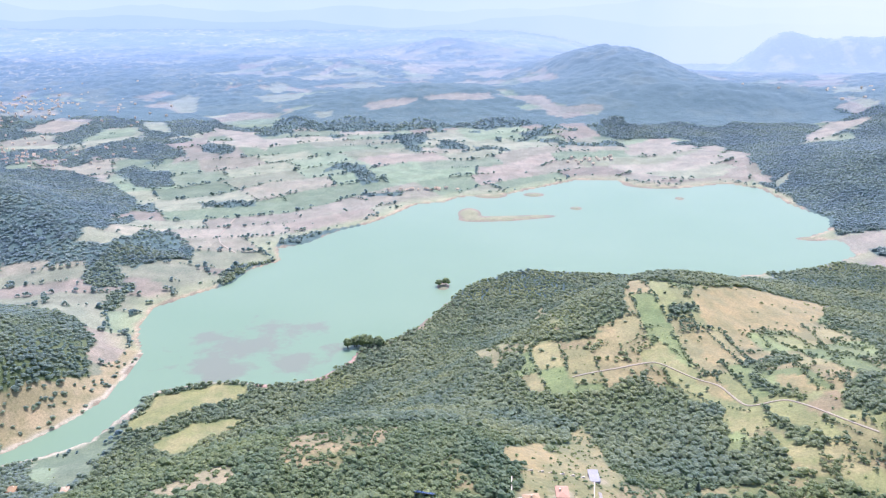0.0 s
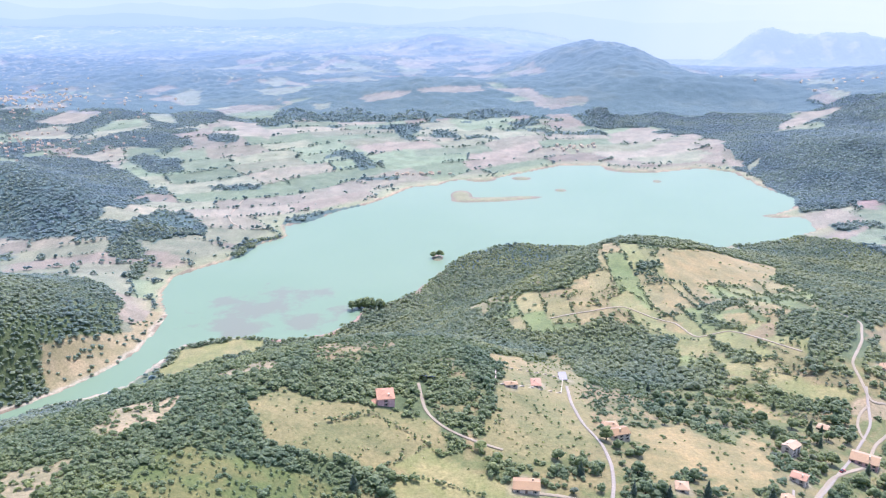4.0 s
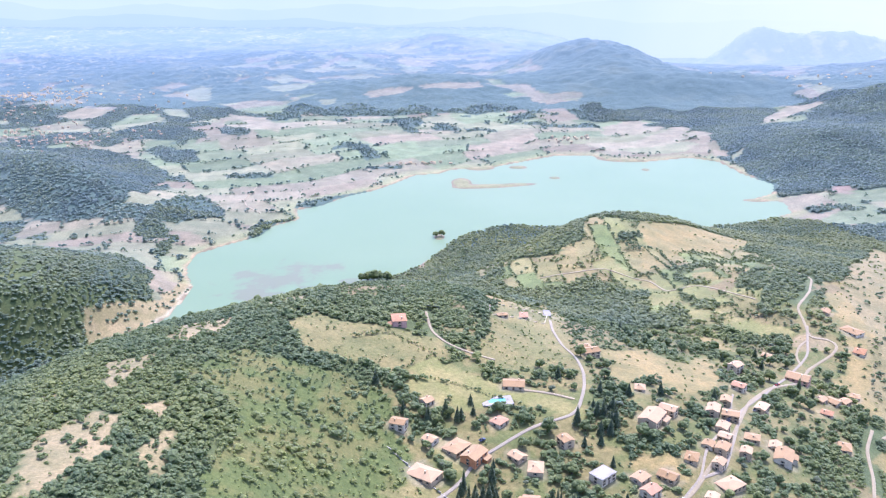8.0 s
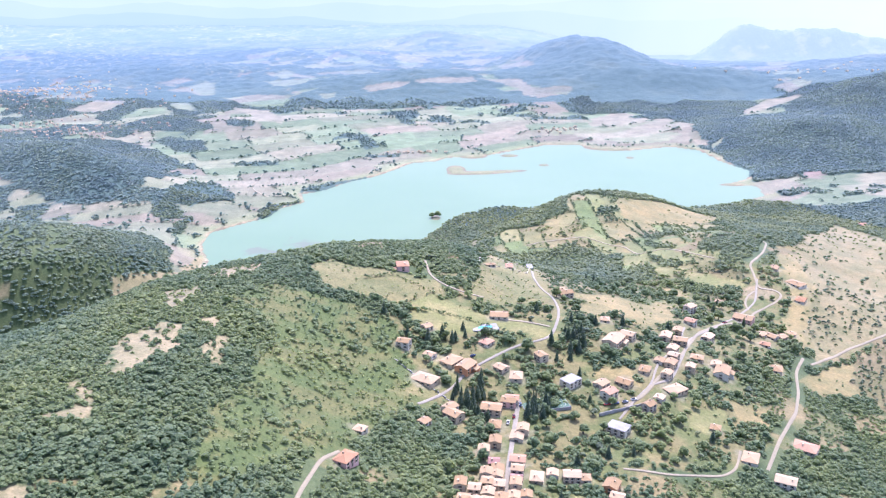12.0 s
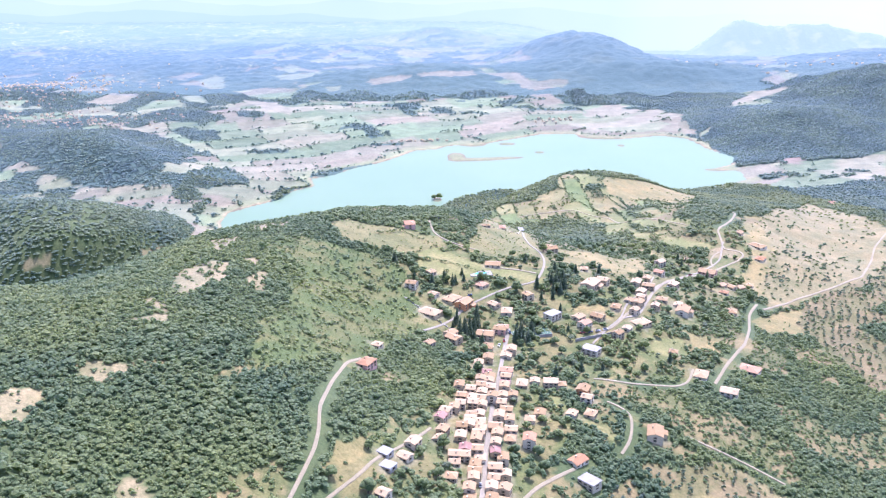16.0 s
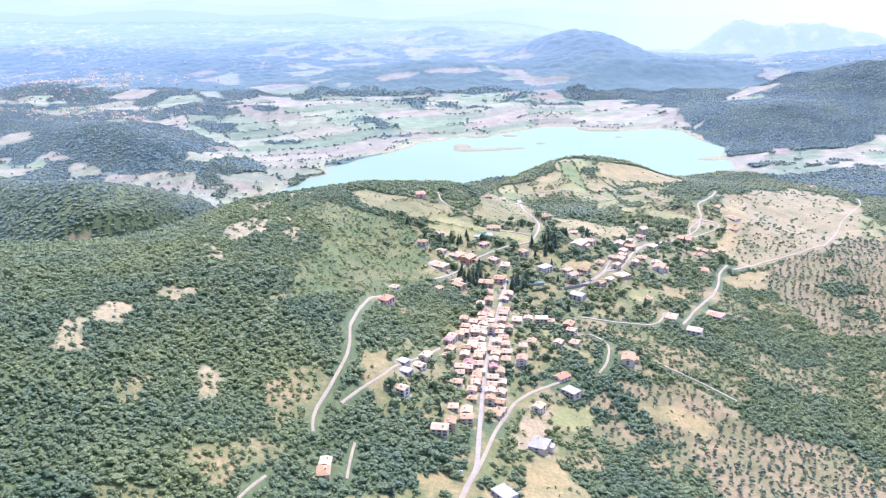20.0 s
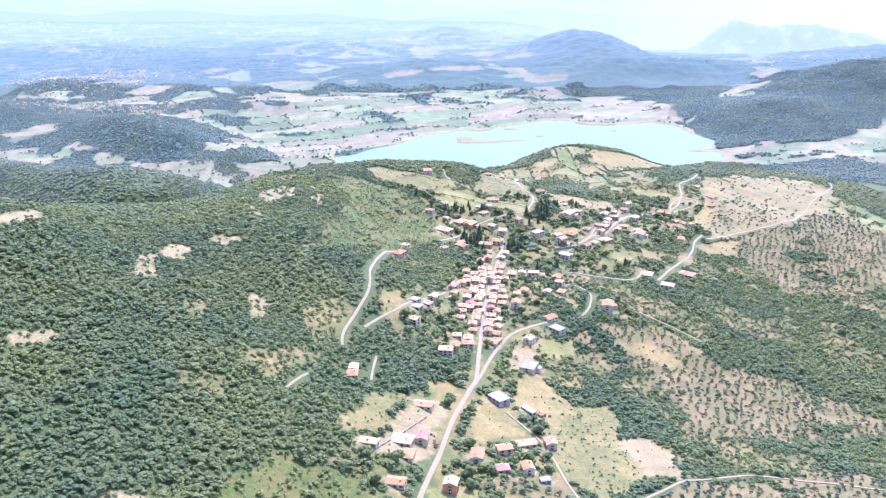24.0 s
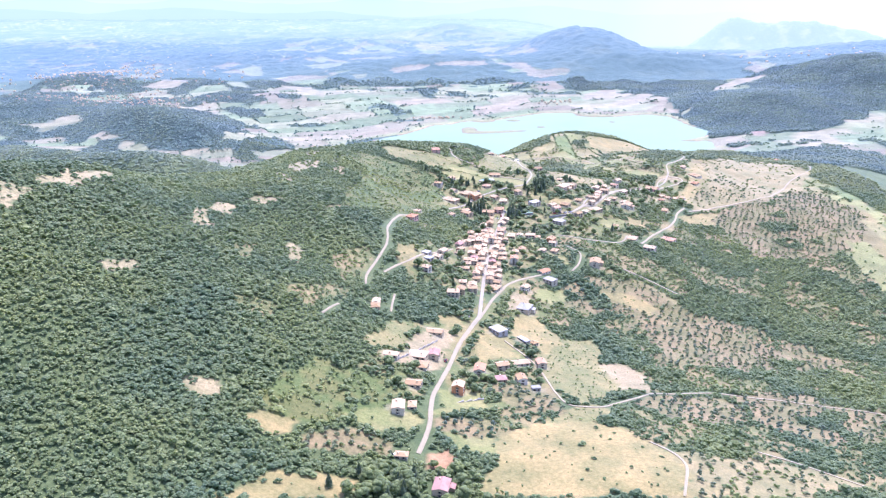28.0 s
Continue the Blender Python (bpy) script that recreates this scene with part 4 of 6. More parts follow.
def kind_of(x, y):
    """The kind of land at each place."""
    xw, yw = x + 5 * wave(x, y, 40, 2.0), y + 5 * wave(x, y, 40, 5.0)
    d, wet = edge_distance(xw, yw, SHORE)
    hills = bumps(NEAR_HILLS, xw, yw)
    far = bumps(FAR_HILLS, xw, yw)
    rough = wave(xw, yw, 300, 0.7)
    kind = np.full(x.shape, KINDS.index("plain"))
    kind[(hills > 17 + 6 * rough) & (yw < 1330 + 60 * rough)] = KINDS.index("wood")
    kind[(hills > 1.0) & (xw > -250) & (xw < 430) & (yw < 1380)] = KINDS.index("wood")
    kind[(hills > 14 + 8 * rough) & (xw < -470) & (yw > 1330)] = KINDS.index("wood")
    kind[(hills > 10) & (xw > 480) & (xw < 580)] = KINDS.index("fields")
    kind[(xw >= 580) & (yw < 1480) & ((hills > 40 + 20 * rough) | (wave(xw, yw, 120, 4.1) > 0.45))] = KINDS.index("wood")
    kind[(far > 13 + 8 * rough)] = KINDS.index("wood")
    past = yw > 2200 + 110 * wave(xw, yw, 330, 2.2)
    patch = cells(xw, yw, 70, 1.0, 2.0)[0]
    kind[past] = np.where(patch + 0.35 * wave(xw, yw, 420, 5.2) > np.where(far > 22, 0.15, 0.42), KINDS.index("wood"), KINDS.index("plain"))[past]
    kind[(far > 45) & past] = KINDS.index("wood")
    kind[~past & (yw > 2120 + 130 * wave(xw, yw, 330, 2.2)) & (wave(xw, yw, 190, 3.1) > 0.22 - 0.35 * smooth(2500, 3200, yw))] = KINDS.index("wood")
    kind[(xw < -330 - 0.25 * (yw - 1200)) & (yw > 1200) & (wave(xw, yw, 190, 8.1) > 0.42)] = KINDS.index("wood")
    kind[(xw < -650 - 0.1 * (yw - 1200)) & (wave(xw, yw, 170, 8.1) > 0.12)] = KINDS.index("wood")
    thin = (kind == 0) & (yw < 600) & (wave(xw, yw, 75, 4.4) > np.where(xw > 60, 0.22, 0.85))
    kind[thin] = KINDS.index("sparse")
    for name, loop in AREAS:
        bx, by = [p[0] for p in loop], [p[1] for p in loop]
        near = (xw > min(bx) - 3) & (xw < max(bx) + 3) & (yw > min(by) - 3) & (yw < max(by) + 3)
        if near.any():
            rim, inside = edge_distance(xw[near], yw[near], loop)
            if name == "clearing":
                inside |= rim < 3.0
            kept = kind[near]
            if name == "grove":
                inside &= wave(xw[near], yw[near], 85, 6.6) < 0.5
            kept[inside] = KINDS.index(name)
            kind[near] = kept
    return kind, d, wet


def road_distance(x, y):
    best = np.full(x.shape, 1e9)
    for width, line in ROADS.values():
        bx, by = [p[0] for p in line], [p[1] for p in line]
        near = (x > min(bx) - 25) & (x < max(bx) + 25) & (y > min(by) - 25) & (y < max(by) + 25)
        if near.any():
            best[near] = np.minimum(best[near], edge_distance(x[near], y[near], line, False)[0] - width / 2)
    return best


def house_distance(x, y):
    best = np.full(x.shape, 1e9)
    for hx, hy, w, d, storeys, kind in HOUSES:
        near = (np.abs(x - hx) < 40) & (np.abs(y - hy) < 40)
        if near.any():
            best[near] = np.minimum(best[near], np.hypot(x[near] - hx, y[near] - hy) - 0.42 * (w + d) * 0.8)
    return best


def terraces():
    """Small houses that stand wall to wall along the old street."""
    r = random.Random(4)
    line = ROADS["street"][1]
    for (ax, ay), (bx, by) in zip(line, line[1:]):
        length = math.hypot(bx - ax, by - ay)
        count = max(1, round(length / 6.4))
        for k in range(count):
            f = (k + 0.5) / count
            for row in (5.2, 11.2):
                for side in (-1, 1):
                    x, y = ax + (bx - ax) * f - side * (by - ay) / length * row, ay + (by - ay) * f + side * (bx - ax) / length * row
                    if not 150 < y < 300 or r.random() > (0.9 if row < 6 else 0.5) or min(math.hypot(x - h[0], y - h[1]) - 0.25 * (h[2] + h[3]) for h in HOUSES) < 2.4:
                        continue
                    HOUSES.append((x, y, r.uniform(5.6, 7.0), r.uniform(5.4, 6.6), r.choice((2, 2, 2, 3)), r.choice(("t", "t", "t", "w", "t", "rust"))))


terraces()


def ground_cover(x, y):
    kind, d, wet = kind_of(x, y)
    a, b = np.array([COVER[k][0] for k in KINDS])[kind], np.array([COVER[k][1] for k in KINDS])[kind]
    t = smooth(-0.25, 0.35, wave(x, y, 34, 9.0) + 0.5 * wave(x, y, 9, 1.0))[:, None]
    tone = a * (1 - t) + b * t
    which, rim = cells(x, y, 62, 1.0)
    # fields of the plain, greyed and blued in colour to suggest haze
    fields = FIELD_TONES[(which * 6.999).astype(int)] * np.array((0.565, 0.64, 0.62)) * (0.8 + 0.4 * np.modf(which * 31)[0])[:, None]
    patch = (kind == KINDS.index("plain"))
    tone[patch] = fields[patch] * (0.92 + 0.16 * t[patch])
    which, rim = cells(x, y, 24, 5.0, 3.2)
    fields = FIELD_TONES[(which * 6.999).astype(int)] * np.array((0.58, 0.63, 0.37)) * (0.82 + 0.25 * np.modf(which * 31)[0])[:, None]
    patch = (kind == KINDS.index("fields"))
    tone[patch] = fields[patch] * (0.9 + 0.2 * t[patch])
    near = d < 18
    beach = smooth(7, 2, d + 2 * wave(x, y, 60, 3.0))[:, None] * (y > 850)[:, None]
    rim_tone = np.where((x < -150)[:, None] & (y < 1120)[:, None], (0.36, 0.31, 0.23), (0.34, 0.21, 0.165))
    tone = np.where(near[:, None], tone * (1 - beach) + rim_tone * beach, tone)
    damp = smooth(40, 12, d)[:, None] * (y > 1100)[:, None]
    tone = tone * (1 - 0.5 * damp) + np.array((0.24, 0.25, 0.13)) * 0.5 * damp
    tone[wet] = np.where((bumps(ISLES, x * 1.0, y * 1.0) > 1.0)[:, None], (0.20, 0.19, 0.105), (0.20, 0.15, 0.105))[wet]
    near = (x > -260) & (x < 520) & (y > -200) & (y < 900)
    yard = np.zeros(len(x))
    yard[near] = smooth(2.2, 0.0, house_distance(x[near], y[near]) + 2.5 * wave(x[near], y[near], 9, 2.2)) * (kind[near] != 0)
    tone = tone * (1 - 0.6 * yard[:, None]) + np.array((0.26, 0.222, 0.16)) * 0.6 * yard[:, None]
    # stubble, pasture and woods past the lake, with haze blue in their colours
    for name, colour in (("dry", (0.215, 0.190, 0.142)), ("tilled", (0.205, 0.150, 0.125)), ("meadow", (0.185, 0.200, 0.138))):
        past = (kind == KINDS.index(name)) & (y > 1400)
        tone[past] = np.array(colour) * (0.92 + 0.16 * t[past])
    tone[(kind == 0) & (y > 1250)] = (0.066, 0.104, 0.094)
    return tone, kind


def steps(*runs):
    """Grid lines from runs of (start, end, gap)."""
    return np.concatenate([np.arange(a, b, g) for a, b, g in runs] + [[runs[-1][1]]])


def sheet(name, xs, ys, material, cover=True, lower=0.0):
    gx, gy = np.meshgrid(xs, ys)
    x, y = gx.ravel(), gy.ravel()
    z = height(x, y) - lower
    if lower:
        z += lower + 5.0 * smooth(2310, 2600, y) * np.where(kind_of(x, y)[0] == 0, 0.6 + 0.7 * wave(x, y, 45, 2.0) + 0.5 * wave(x, y, 30, 6.0), 0)
    n, m = len(xs), len(ys)
    i = (np.arange(m - 1)[:, None] * n + np.arange(n - 1)[None]).ravel()
    ob = mesh_object(name, np.stack([x, y, z], 1), np.stack([i, i + 1, i + n + 1, i + n], 1), material, None, True)
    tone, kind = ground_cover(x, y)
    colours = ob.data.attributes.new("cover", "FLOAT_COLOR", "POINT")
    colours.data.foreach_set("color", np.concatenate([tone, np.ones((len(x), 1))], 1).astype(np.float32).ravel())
    return ob


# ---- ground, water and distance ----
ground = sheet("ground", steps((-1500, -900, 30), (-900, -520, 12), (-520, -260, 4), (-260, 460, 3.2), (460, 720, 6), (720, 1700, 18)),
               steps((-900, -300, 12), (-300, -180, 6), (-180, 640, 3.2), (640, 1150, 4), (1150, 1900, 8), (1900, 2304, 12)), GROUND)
tagged(ground, "dry summer hillsides, meadows and patchwork fields round a lake", "ground", kind="structure")
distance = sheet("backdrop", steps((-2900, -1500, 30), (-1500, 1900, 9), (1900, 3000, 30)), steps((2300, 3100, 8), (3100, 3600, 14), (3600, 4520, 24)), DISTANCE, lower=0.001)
tagged(distance, "hazy blue hills and valley floor in the distance", "distance", kind="structure")
wx, wy = [-560, 760, 760, -560], [700, 700, 1900, 1900]
lake = mesh_object("water", [(x, y, 0.0) for x, y in zip(wx, wy)], [(0, 1, 2, 3)], WATER)
tagged(lake, "calm opaque turquoise lake water with muddy shallows", "lake", kind="structure")


def far_ranges():
    """Rows of pale mountains that close the view, their haze painted as emission."""
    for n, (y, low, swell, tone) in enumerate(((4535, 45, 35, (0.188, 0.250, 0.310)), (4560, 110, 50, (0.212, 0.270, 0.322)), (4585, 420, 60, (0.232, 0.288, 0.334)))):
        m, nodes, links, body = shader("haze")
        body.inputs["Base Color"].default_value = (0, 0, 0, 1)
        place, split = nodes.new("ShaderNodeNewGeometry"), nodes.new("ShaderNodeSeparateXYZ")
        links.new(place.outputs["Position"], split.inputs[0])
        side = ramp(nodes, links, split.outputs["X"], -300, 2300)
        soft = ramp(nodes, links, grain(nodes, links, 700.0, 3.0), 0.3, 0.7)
        # glowing haze tone in place of a lit surface, whiter towards +x
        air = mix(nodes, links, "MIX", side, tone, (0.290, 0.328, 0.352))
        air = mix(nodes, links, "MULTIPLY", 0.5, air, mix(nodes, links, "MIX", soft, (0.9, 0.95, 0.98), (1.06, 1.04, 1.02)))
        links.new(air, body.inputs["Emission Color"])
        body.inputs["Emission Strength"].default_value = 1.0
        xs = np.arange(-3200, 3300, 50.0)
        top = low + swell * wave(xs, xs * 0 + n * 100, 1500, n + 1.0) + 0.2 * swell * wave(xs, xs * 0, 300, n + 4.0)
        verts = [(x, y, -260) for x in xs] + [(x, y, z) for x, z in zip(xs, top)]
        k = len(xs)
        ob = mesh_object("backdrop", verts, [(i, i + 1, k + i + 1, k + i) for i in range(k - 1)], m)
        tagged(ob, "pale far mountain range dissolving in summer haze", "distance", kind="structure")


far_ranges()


# ---- roads ----
def ribbon(name, width, line, material, label):
    pts = np.array(line, float)
    seg = np.concatenate([[0], np.cumsum(np.hypot(*np.diff(pts, axis=0).T))])
    s = np.arange(0, seg[-1], 3.0)
    # a smooth run through the points
    x, y = np.interp(s, seg, pts[:, 0]), np.interp(s, seg, pts[:, 1])
    for _ in range(6):
        x[1:-1], y[1:-1] = (x[:-2] + 2 * x[1:-1] + x[2:]) / 4, (y[:-2] + 2 * y[1:-1] + y[2:]) / 4
    dx, dy = np.gradient(x), np.gradient(y)
    l = np.hypot(dx, dy)
    nx, ny = -dy / l, dx / l
    rows = []
    across = (-1.0, -0.94, -0.5, 0.0, 0.5, 0.94, 1.0)
    wob = 1 + 0.10 * wave(s, s * 0, 30, width)
    for k, a in enumerate(across):
        px, py = x + nx * a * width / 2 * wob, y + ny * a * width / 2 * wob
        rows.append(np.stack([px, py, height(px, py) + (0.12 if abs(a) == 1.0 else 0.42) - (0.5 if abs(a) == 1.0 else 0)], 1))
    v = np.concatenate(rows)
    n = len(s)
    f = [(k * n + i, k * n + i + 1, (k + 1) * n + i + 1, (k + 1) * n + i) for k in range(len(across) - 1) for i in range(n - 1)]
    ob = mesh_object(name, v, [q[::-1] for q in f], material, None, True)
    return tagged(ob, label, "road", kind="structure")


for name, (width, line) in ROADS.items():
    if name in ("street", "upper", "quarter", "square"):
        ribbon("road", width * (0.44 if name == "street" else 0.34), line, ASPHALT, "narrow worn asphalt village street")
    elif width > 4:
        ribbon("road", width * (0.44 if name == "approach" else 0.36), line, GRAVEL, "pale dusty country road winding over the hillside")
    else:
        ribbon("track", width * 0.6, line, GRAVEL, "narrow pale dirt track across the grass")


# ---- woods ----
def scatter(name, x, y, size, shapes, material, label, category, tall=1.0, sink=0.1, rounded=False):
    """Many crowns joined into one mesh."""
    if len(x) == 0:
        return None
    z = height(x, y)
    verts, faces, base = [], [], 0
    pick = rng.integers(0, len(shapes), len(x))
    for k, (v, f) in enumerate(shapes):
        sel = np.where(pick == k)[0]
        if not len(sel):
            continue
        a = rng.uniform(0, 6.283, len(sel))
        c, s = np.cos(a)[:, None], np.sin(a)[:, None]
        r = size[sel][:, None]
        px = (v[None, :, 0] * c - v[None, :, 1] * s) * r * rng.uniform(0.85, 1.15, (len(sel), 1)) + x[sel][:, None]
        py = (v[None, :, 0] * s + v[None, :, 1] * c) * r + y[sel][:, None]
        pz = (v[None, :, 2] + 0.55) * r * tall * rng.uniform(0.8, 1.25, (len(sel), 1)) + (z[sel] - sink * size[sel])[:, None]
        verts.append(np.stack([px, py, pz], 2).reshape(-1, 3))
        faces.append((f[None] + (np.arange(len(sel)) * len(v))[:, None, None] + base).reshape(-1, 3))
        base += len(sel) * len(v)
    ob = mesh_object(name, np.concatenate(verts), np.concatenate(faces), material, None, rounded)
    return tagged(ob, label, category, kind="stuff")


def jitter(x0, x1, y0, y1, gap, amount=0.45):
    gx, gy = np.meshgrid(np.arange(float(x0), x1, gap), np.arange(float(y0), y1, gap))
    gx[1::2] += gap / 2
    x, y = gx.ravel(), gy.ravel()
    return x + rng.uniform(-amount, amount, len(x)) * gap, y + rng.uniform(-amount, amount, len(y)) * gap




def lump_shapes(count, rings, seed):
    """Single uneven boughs, open below, one metre in radius."""
    out = []
    for n in range(count):
        r = random.Random(seed + n)
        verts, faces = [Vector((r.uniform(-0.15, 0.15), r.uniform(-0.15, 0.15), r.uniform(0.85, 1.1)))], []
        for j in range(rings):
            lean, z = ((0.72, 0.62), (1.0, 0.02), (0.8, -0.5))[j]
            for k in range(6):
                a = (k + 0.5 * (j % 2)) * math.pi / 3 + r.uniform(-0.2, 0.2)
                q = lean * r.uniform(0.68, 1.25)
                verts.append(Vector((math.cos(a) * q, math.sin(a) * q, z + r.uniform(-0.22, 0.22))))
        for k in range(6):
            faces.append((0, 1 + k, 1 + (k + 1) % 6))
            for j in range(rings - 1):
                p, q = 1 + 6 * j + k, 1 + 6 * j + (k + 1) % 6
                up = (p + 6, q + 6) if j % 2 == 0 else (p + 6, q + 6)
                faces += [(p, up[0], up[1]), (p, up[1], q)]
        out.append((np.array(verts), np.array(faces)))
    return out


def cluster_shapes(count, lumps, rings=3, seed=5):
    """Crowns of several rounded boughs, one metre in radius."""
    out, r = [], random.Random(seed)
    small = lump_shapes(9, rings, seed * 10)
    for n in range(count):
        verts, faces, base = [], [], 0
        turn = r.uniform(0, 6.28)
        for k in range(lumps):
            v, f = small[r.randrange(9)]
            a = turn + k * 6.283 / max(1, lumps - 1) + r.uniform(-0.5, 0.5)
            q = r.uniform(0, 0.12) if k == 0 else r.uniform(0.38, 0.66)
            s = r.uniform(0.5, 0.72) if k == 0 else r.uniform(0.3, 0.58)
            c, d = math.cos(k + n), math.sin(k + n)
            v = np.stack([v[:, 0] * c - v[:, 1] * d, v[:, 0] * d + v[:, 1] * c, v[:, 2]], 1)
            verts.append(v * s + np.array((math.cos(a) * q, math.sin(a) * q, r.uniform(0.3, 0.5) if k == 0 else r.uniform(-0.1, 0.3))))
            faces.append(f + base)
            base += len(v)
        out.append((np.concatenate(verts), np.concatenate(faces)))
    return out


CROWNS_MID = cluster_shapes(12, 3, 2, 6)
CROWNS_LOW = cluster_shapes(8, 2, 2, 7)
CROWNS_ONE = cluster_shapes(9, 1, 2, 8)
DENSITY = np.array([COVER[k][2] for k in KINDS])
SIZE = np.array([COVER[k][3] for k in KINDS])


def anywhere(x0, x1, y0, y1, count):
    return rng.uniform(x0, x1, count), rng.uniform(y0, y1, count)


def plant_woods():
    wood, scrubby, plain_land, field = (KINDS.index(k) for k in ("wood", "scrub", "plain", "fields"))
    # the near hillsides
    x, y = jitter(-560, 680, -270, 640, 3.05, 0.5)
    seen = np.abs(x - 40) < 0.56 * (y + 600) + 40
    x, y = x[seen], y[seen]
    kind, d, wet = kind_of(x, y)
    clump = np.where(kind == scrubby, 0.35 + 1.1 * smooth(-0.25, 0.5, wave(x, y, 46, 3.3)), np.where(kind == KINDS.index("garden"), 0.15 + 1.7 * smooth(-0.2, 0.35, wave(x, y, 38, 6.1) + 0.4 * wave(x, y, 15, 2.0)), 1.0))
    keep = ~wet & (d > 3) & (rng.random(len(x)) < DENSITY[kind] * clump)
    x, y, kind = x[keep], y[keep], kind[keep]
    keep = (road_distance(x, y) > 2.0) & (house_distance(x, y) > 2.0)
    x, y, kind = x[keep], y[keep], kind[keep]
    size = SIZE[kind] * (2.0 + 1.7 * rng.random(len(x)) ** 1.8) * (1 + 0.16 * wave(x, y, 120, 1.0) + 0.16 * wave(x, y, 37, 3.0)) * np.where(rng.random(len(x)) < 0.05, 1.45, 1.0)
    scrub = (kind == scrubby) | (kind == KINDS.index("heath"))
    scatter("near_wood", x[~scrub], y[~scrub], size[~scrub], CROWNS_MID, LEAF_WOOD, "dense oak wood with rounded dark green crowns", "wood", 0.7, 0.25)
    scatter("scrub", x[scrub], y[scrub], size[scrub], CROWNS_LOW, LEAF_SCRUB, "light green broom and low bushes on the slope", "bushes", 0.6, 0.2)
    # the slopes down to the lake
    x, y = jitter(-420, 660, 640, 1400, 4.4, 0.6)
    kind, d, wet = kind_of(x, y)
    keep = ~wet & (d > 2.5) & (rng.random(len(x)) < DENSITY[kind])
    x, y, kind = x[keep], y[keep], kind[keep]
    keep = (road_distance(x, y) > 2.0) & (house_distance(x, y) > 2.0)
    x, y, kind = x[keep], y[keep], kind[keep]
    size = SIZE[kind] * (2.9 + 2.2 * rng.random(len(x)) ** 1.6) * (1 + 0.25 * wave(x, y, 120, 1.0))
    west = x < -245
    scatter("lakeside_wood", x[~west], y[~west], size[~west], CROWNS_LOW, LEAF_LAKE, "dense green wood on the slope above the lake", "wood", 0.7, 0.25)
    scatter("valley_wood", x[west], y[west], size[west] * 1.15, CROWNS_LOW, LEAF_VALLEY, "dense green wood above the bare lake bank", "wood", 0.55, 0.25, True)
    # undergrowth of bushes in the open and scrubby land
    x, y = jitter(-420, 520, -260, 900, 3.2, 0.6)
    kind, d, wet = kind_of(x, y)
    chance = np.where(kind == scrubby, 0.8, np.where((kind == KINDS.index("garden")) | (kind == KINDS.index("sparse")) | (kind == KINDS.index("clearing")), 0.22, np.where(kind == KINDS.index("heath"), 0.22, 0.03)))
    keep = ~wet & (d > 3) & (kind != wood) & (rng.random(len(x)) < chance)
    x, y = x[keep], y[keep]
    keep = (road_distance(x, y) > 1.2) & (house_distance(x, y) > 1.5)
    x, y = x[keep], y[keep]
    scatter("bushes", x, y, 0.5 + 1.2 * rng.random(len(x)) ** 2, CROWNS_LOW, LEAF_SCRUB, "small green bushes scattered over the slope", "bushes", 0.8, 0.1)
    # woods of the valley to the west and across the plain
    x, y = anywhere(-1250, -420, 650, 2440, 64000)
    kind, d, wet = kind_of(x, y)
    keep = (y < 2340 + 75 * wave(x, y, 210, 1.1)) & ~wet & (kind == wood) & (d > 5)
    x, y = x[keep], y[keep]
    size, hazy = 4.2 + 3.0 * rng.random(len(x)) ** 1.5, y > 1320
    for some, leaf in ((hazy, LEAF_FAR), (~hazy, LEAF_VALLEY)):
        scatter("valley_wood", x[some], y[some], size[some], CROWNS_ONE, leaf, "wood on the low hill beyond the valley, tinted blue for haze", "wood", 0.32, 0.2, True)
    x, y = anywhere(600, 1700, 900, 1560, 30000)
    kind, d, wet = kind_of(x, y)
    near = ~wet & (kind == wood) & (d > 6) & ((x > 660) | (y > 1400))
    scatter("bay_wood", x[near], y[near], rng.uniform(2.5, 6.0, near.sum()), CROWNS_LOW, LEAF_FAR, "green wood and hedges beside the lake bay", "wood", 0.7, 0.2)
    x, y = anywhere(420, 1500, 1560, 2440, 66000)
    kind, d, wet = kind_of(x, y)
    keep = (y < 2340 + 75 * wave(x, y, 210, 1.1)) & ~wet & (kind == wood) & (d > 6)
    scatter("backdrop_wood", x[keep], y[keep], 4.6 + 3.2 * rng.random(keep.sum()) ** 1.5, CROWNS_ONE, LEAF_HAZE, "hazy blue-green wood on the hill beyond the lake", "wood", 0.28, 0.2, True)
    x, y = anywhere(-420, 520, 1345, 2440, 18000)
    kind, d, wet = kind_of(x, y)
    keep = (y < 2340 + 75 * wave(x, y, 210, 1.1)) & ~wet & (kind == wood) & (d > 6)
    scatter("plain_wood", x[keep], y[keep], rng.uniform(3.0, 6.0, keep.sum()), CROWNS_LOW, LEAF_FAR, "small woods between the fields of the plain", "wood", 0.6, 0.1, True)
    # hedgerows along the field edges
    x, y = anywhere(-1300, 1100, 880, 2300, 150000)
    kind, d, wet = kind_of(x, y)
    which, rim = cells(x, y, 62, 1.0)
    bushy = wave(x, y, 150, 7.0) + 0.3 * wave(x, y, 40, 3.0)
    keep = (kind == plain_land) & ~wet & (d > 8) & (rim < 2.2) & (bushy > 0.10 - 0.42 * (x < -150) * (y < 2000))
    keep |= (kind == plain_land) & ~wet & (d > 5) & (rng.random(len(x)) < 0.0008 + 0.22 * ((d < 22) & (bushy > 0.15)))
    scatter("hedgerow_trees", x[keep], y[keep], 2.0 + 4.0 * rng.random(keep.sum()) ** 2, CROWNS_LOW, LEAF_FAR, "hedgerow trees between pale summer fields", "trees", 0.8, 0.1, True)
    x, y = anywhere(50, 640, 560, 1340, 110000)
    kind, d, wet = kind_of(x, y)
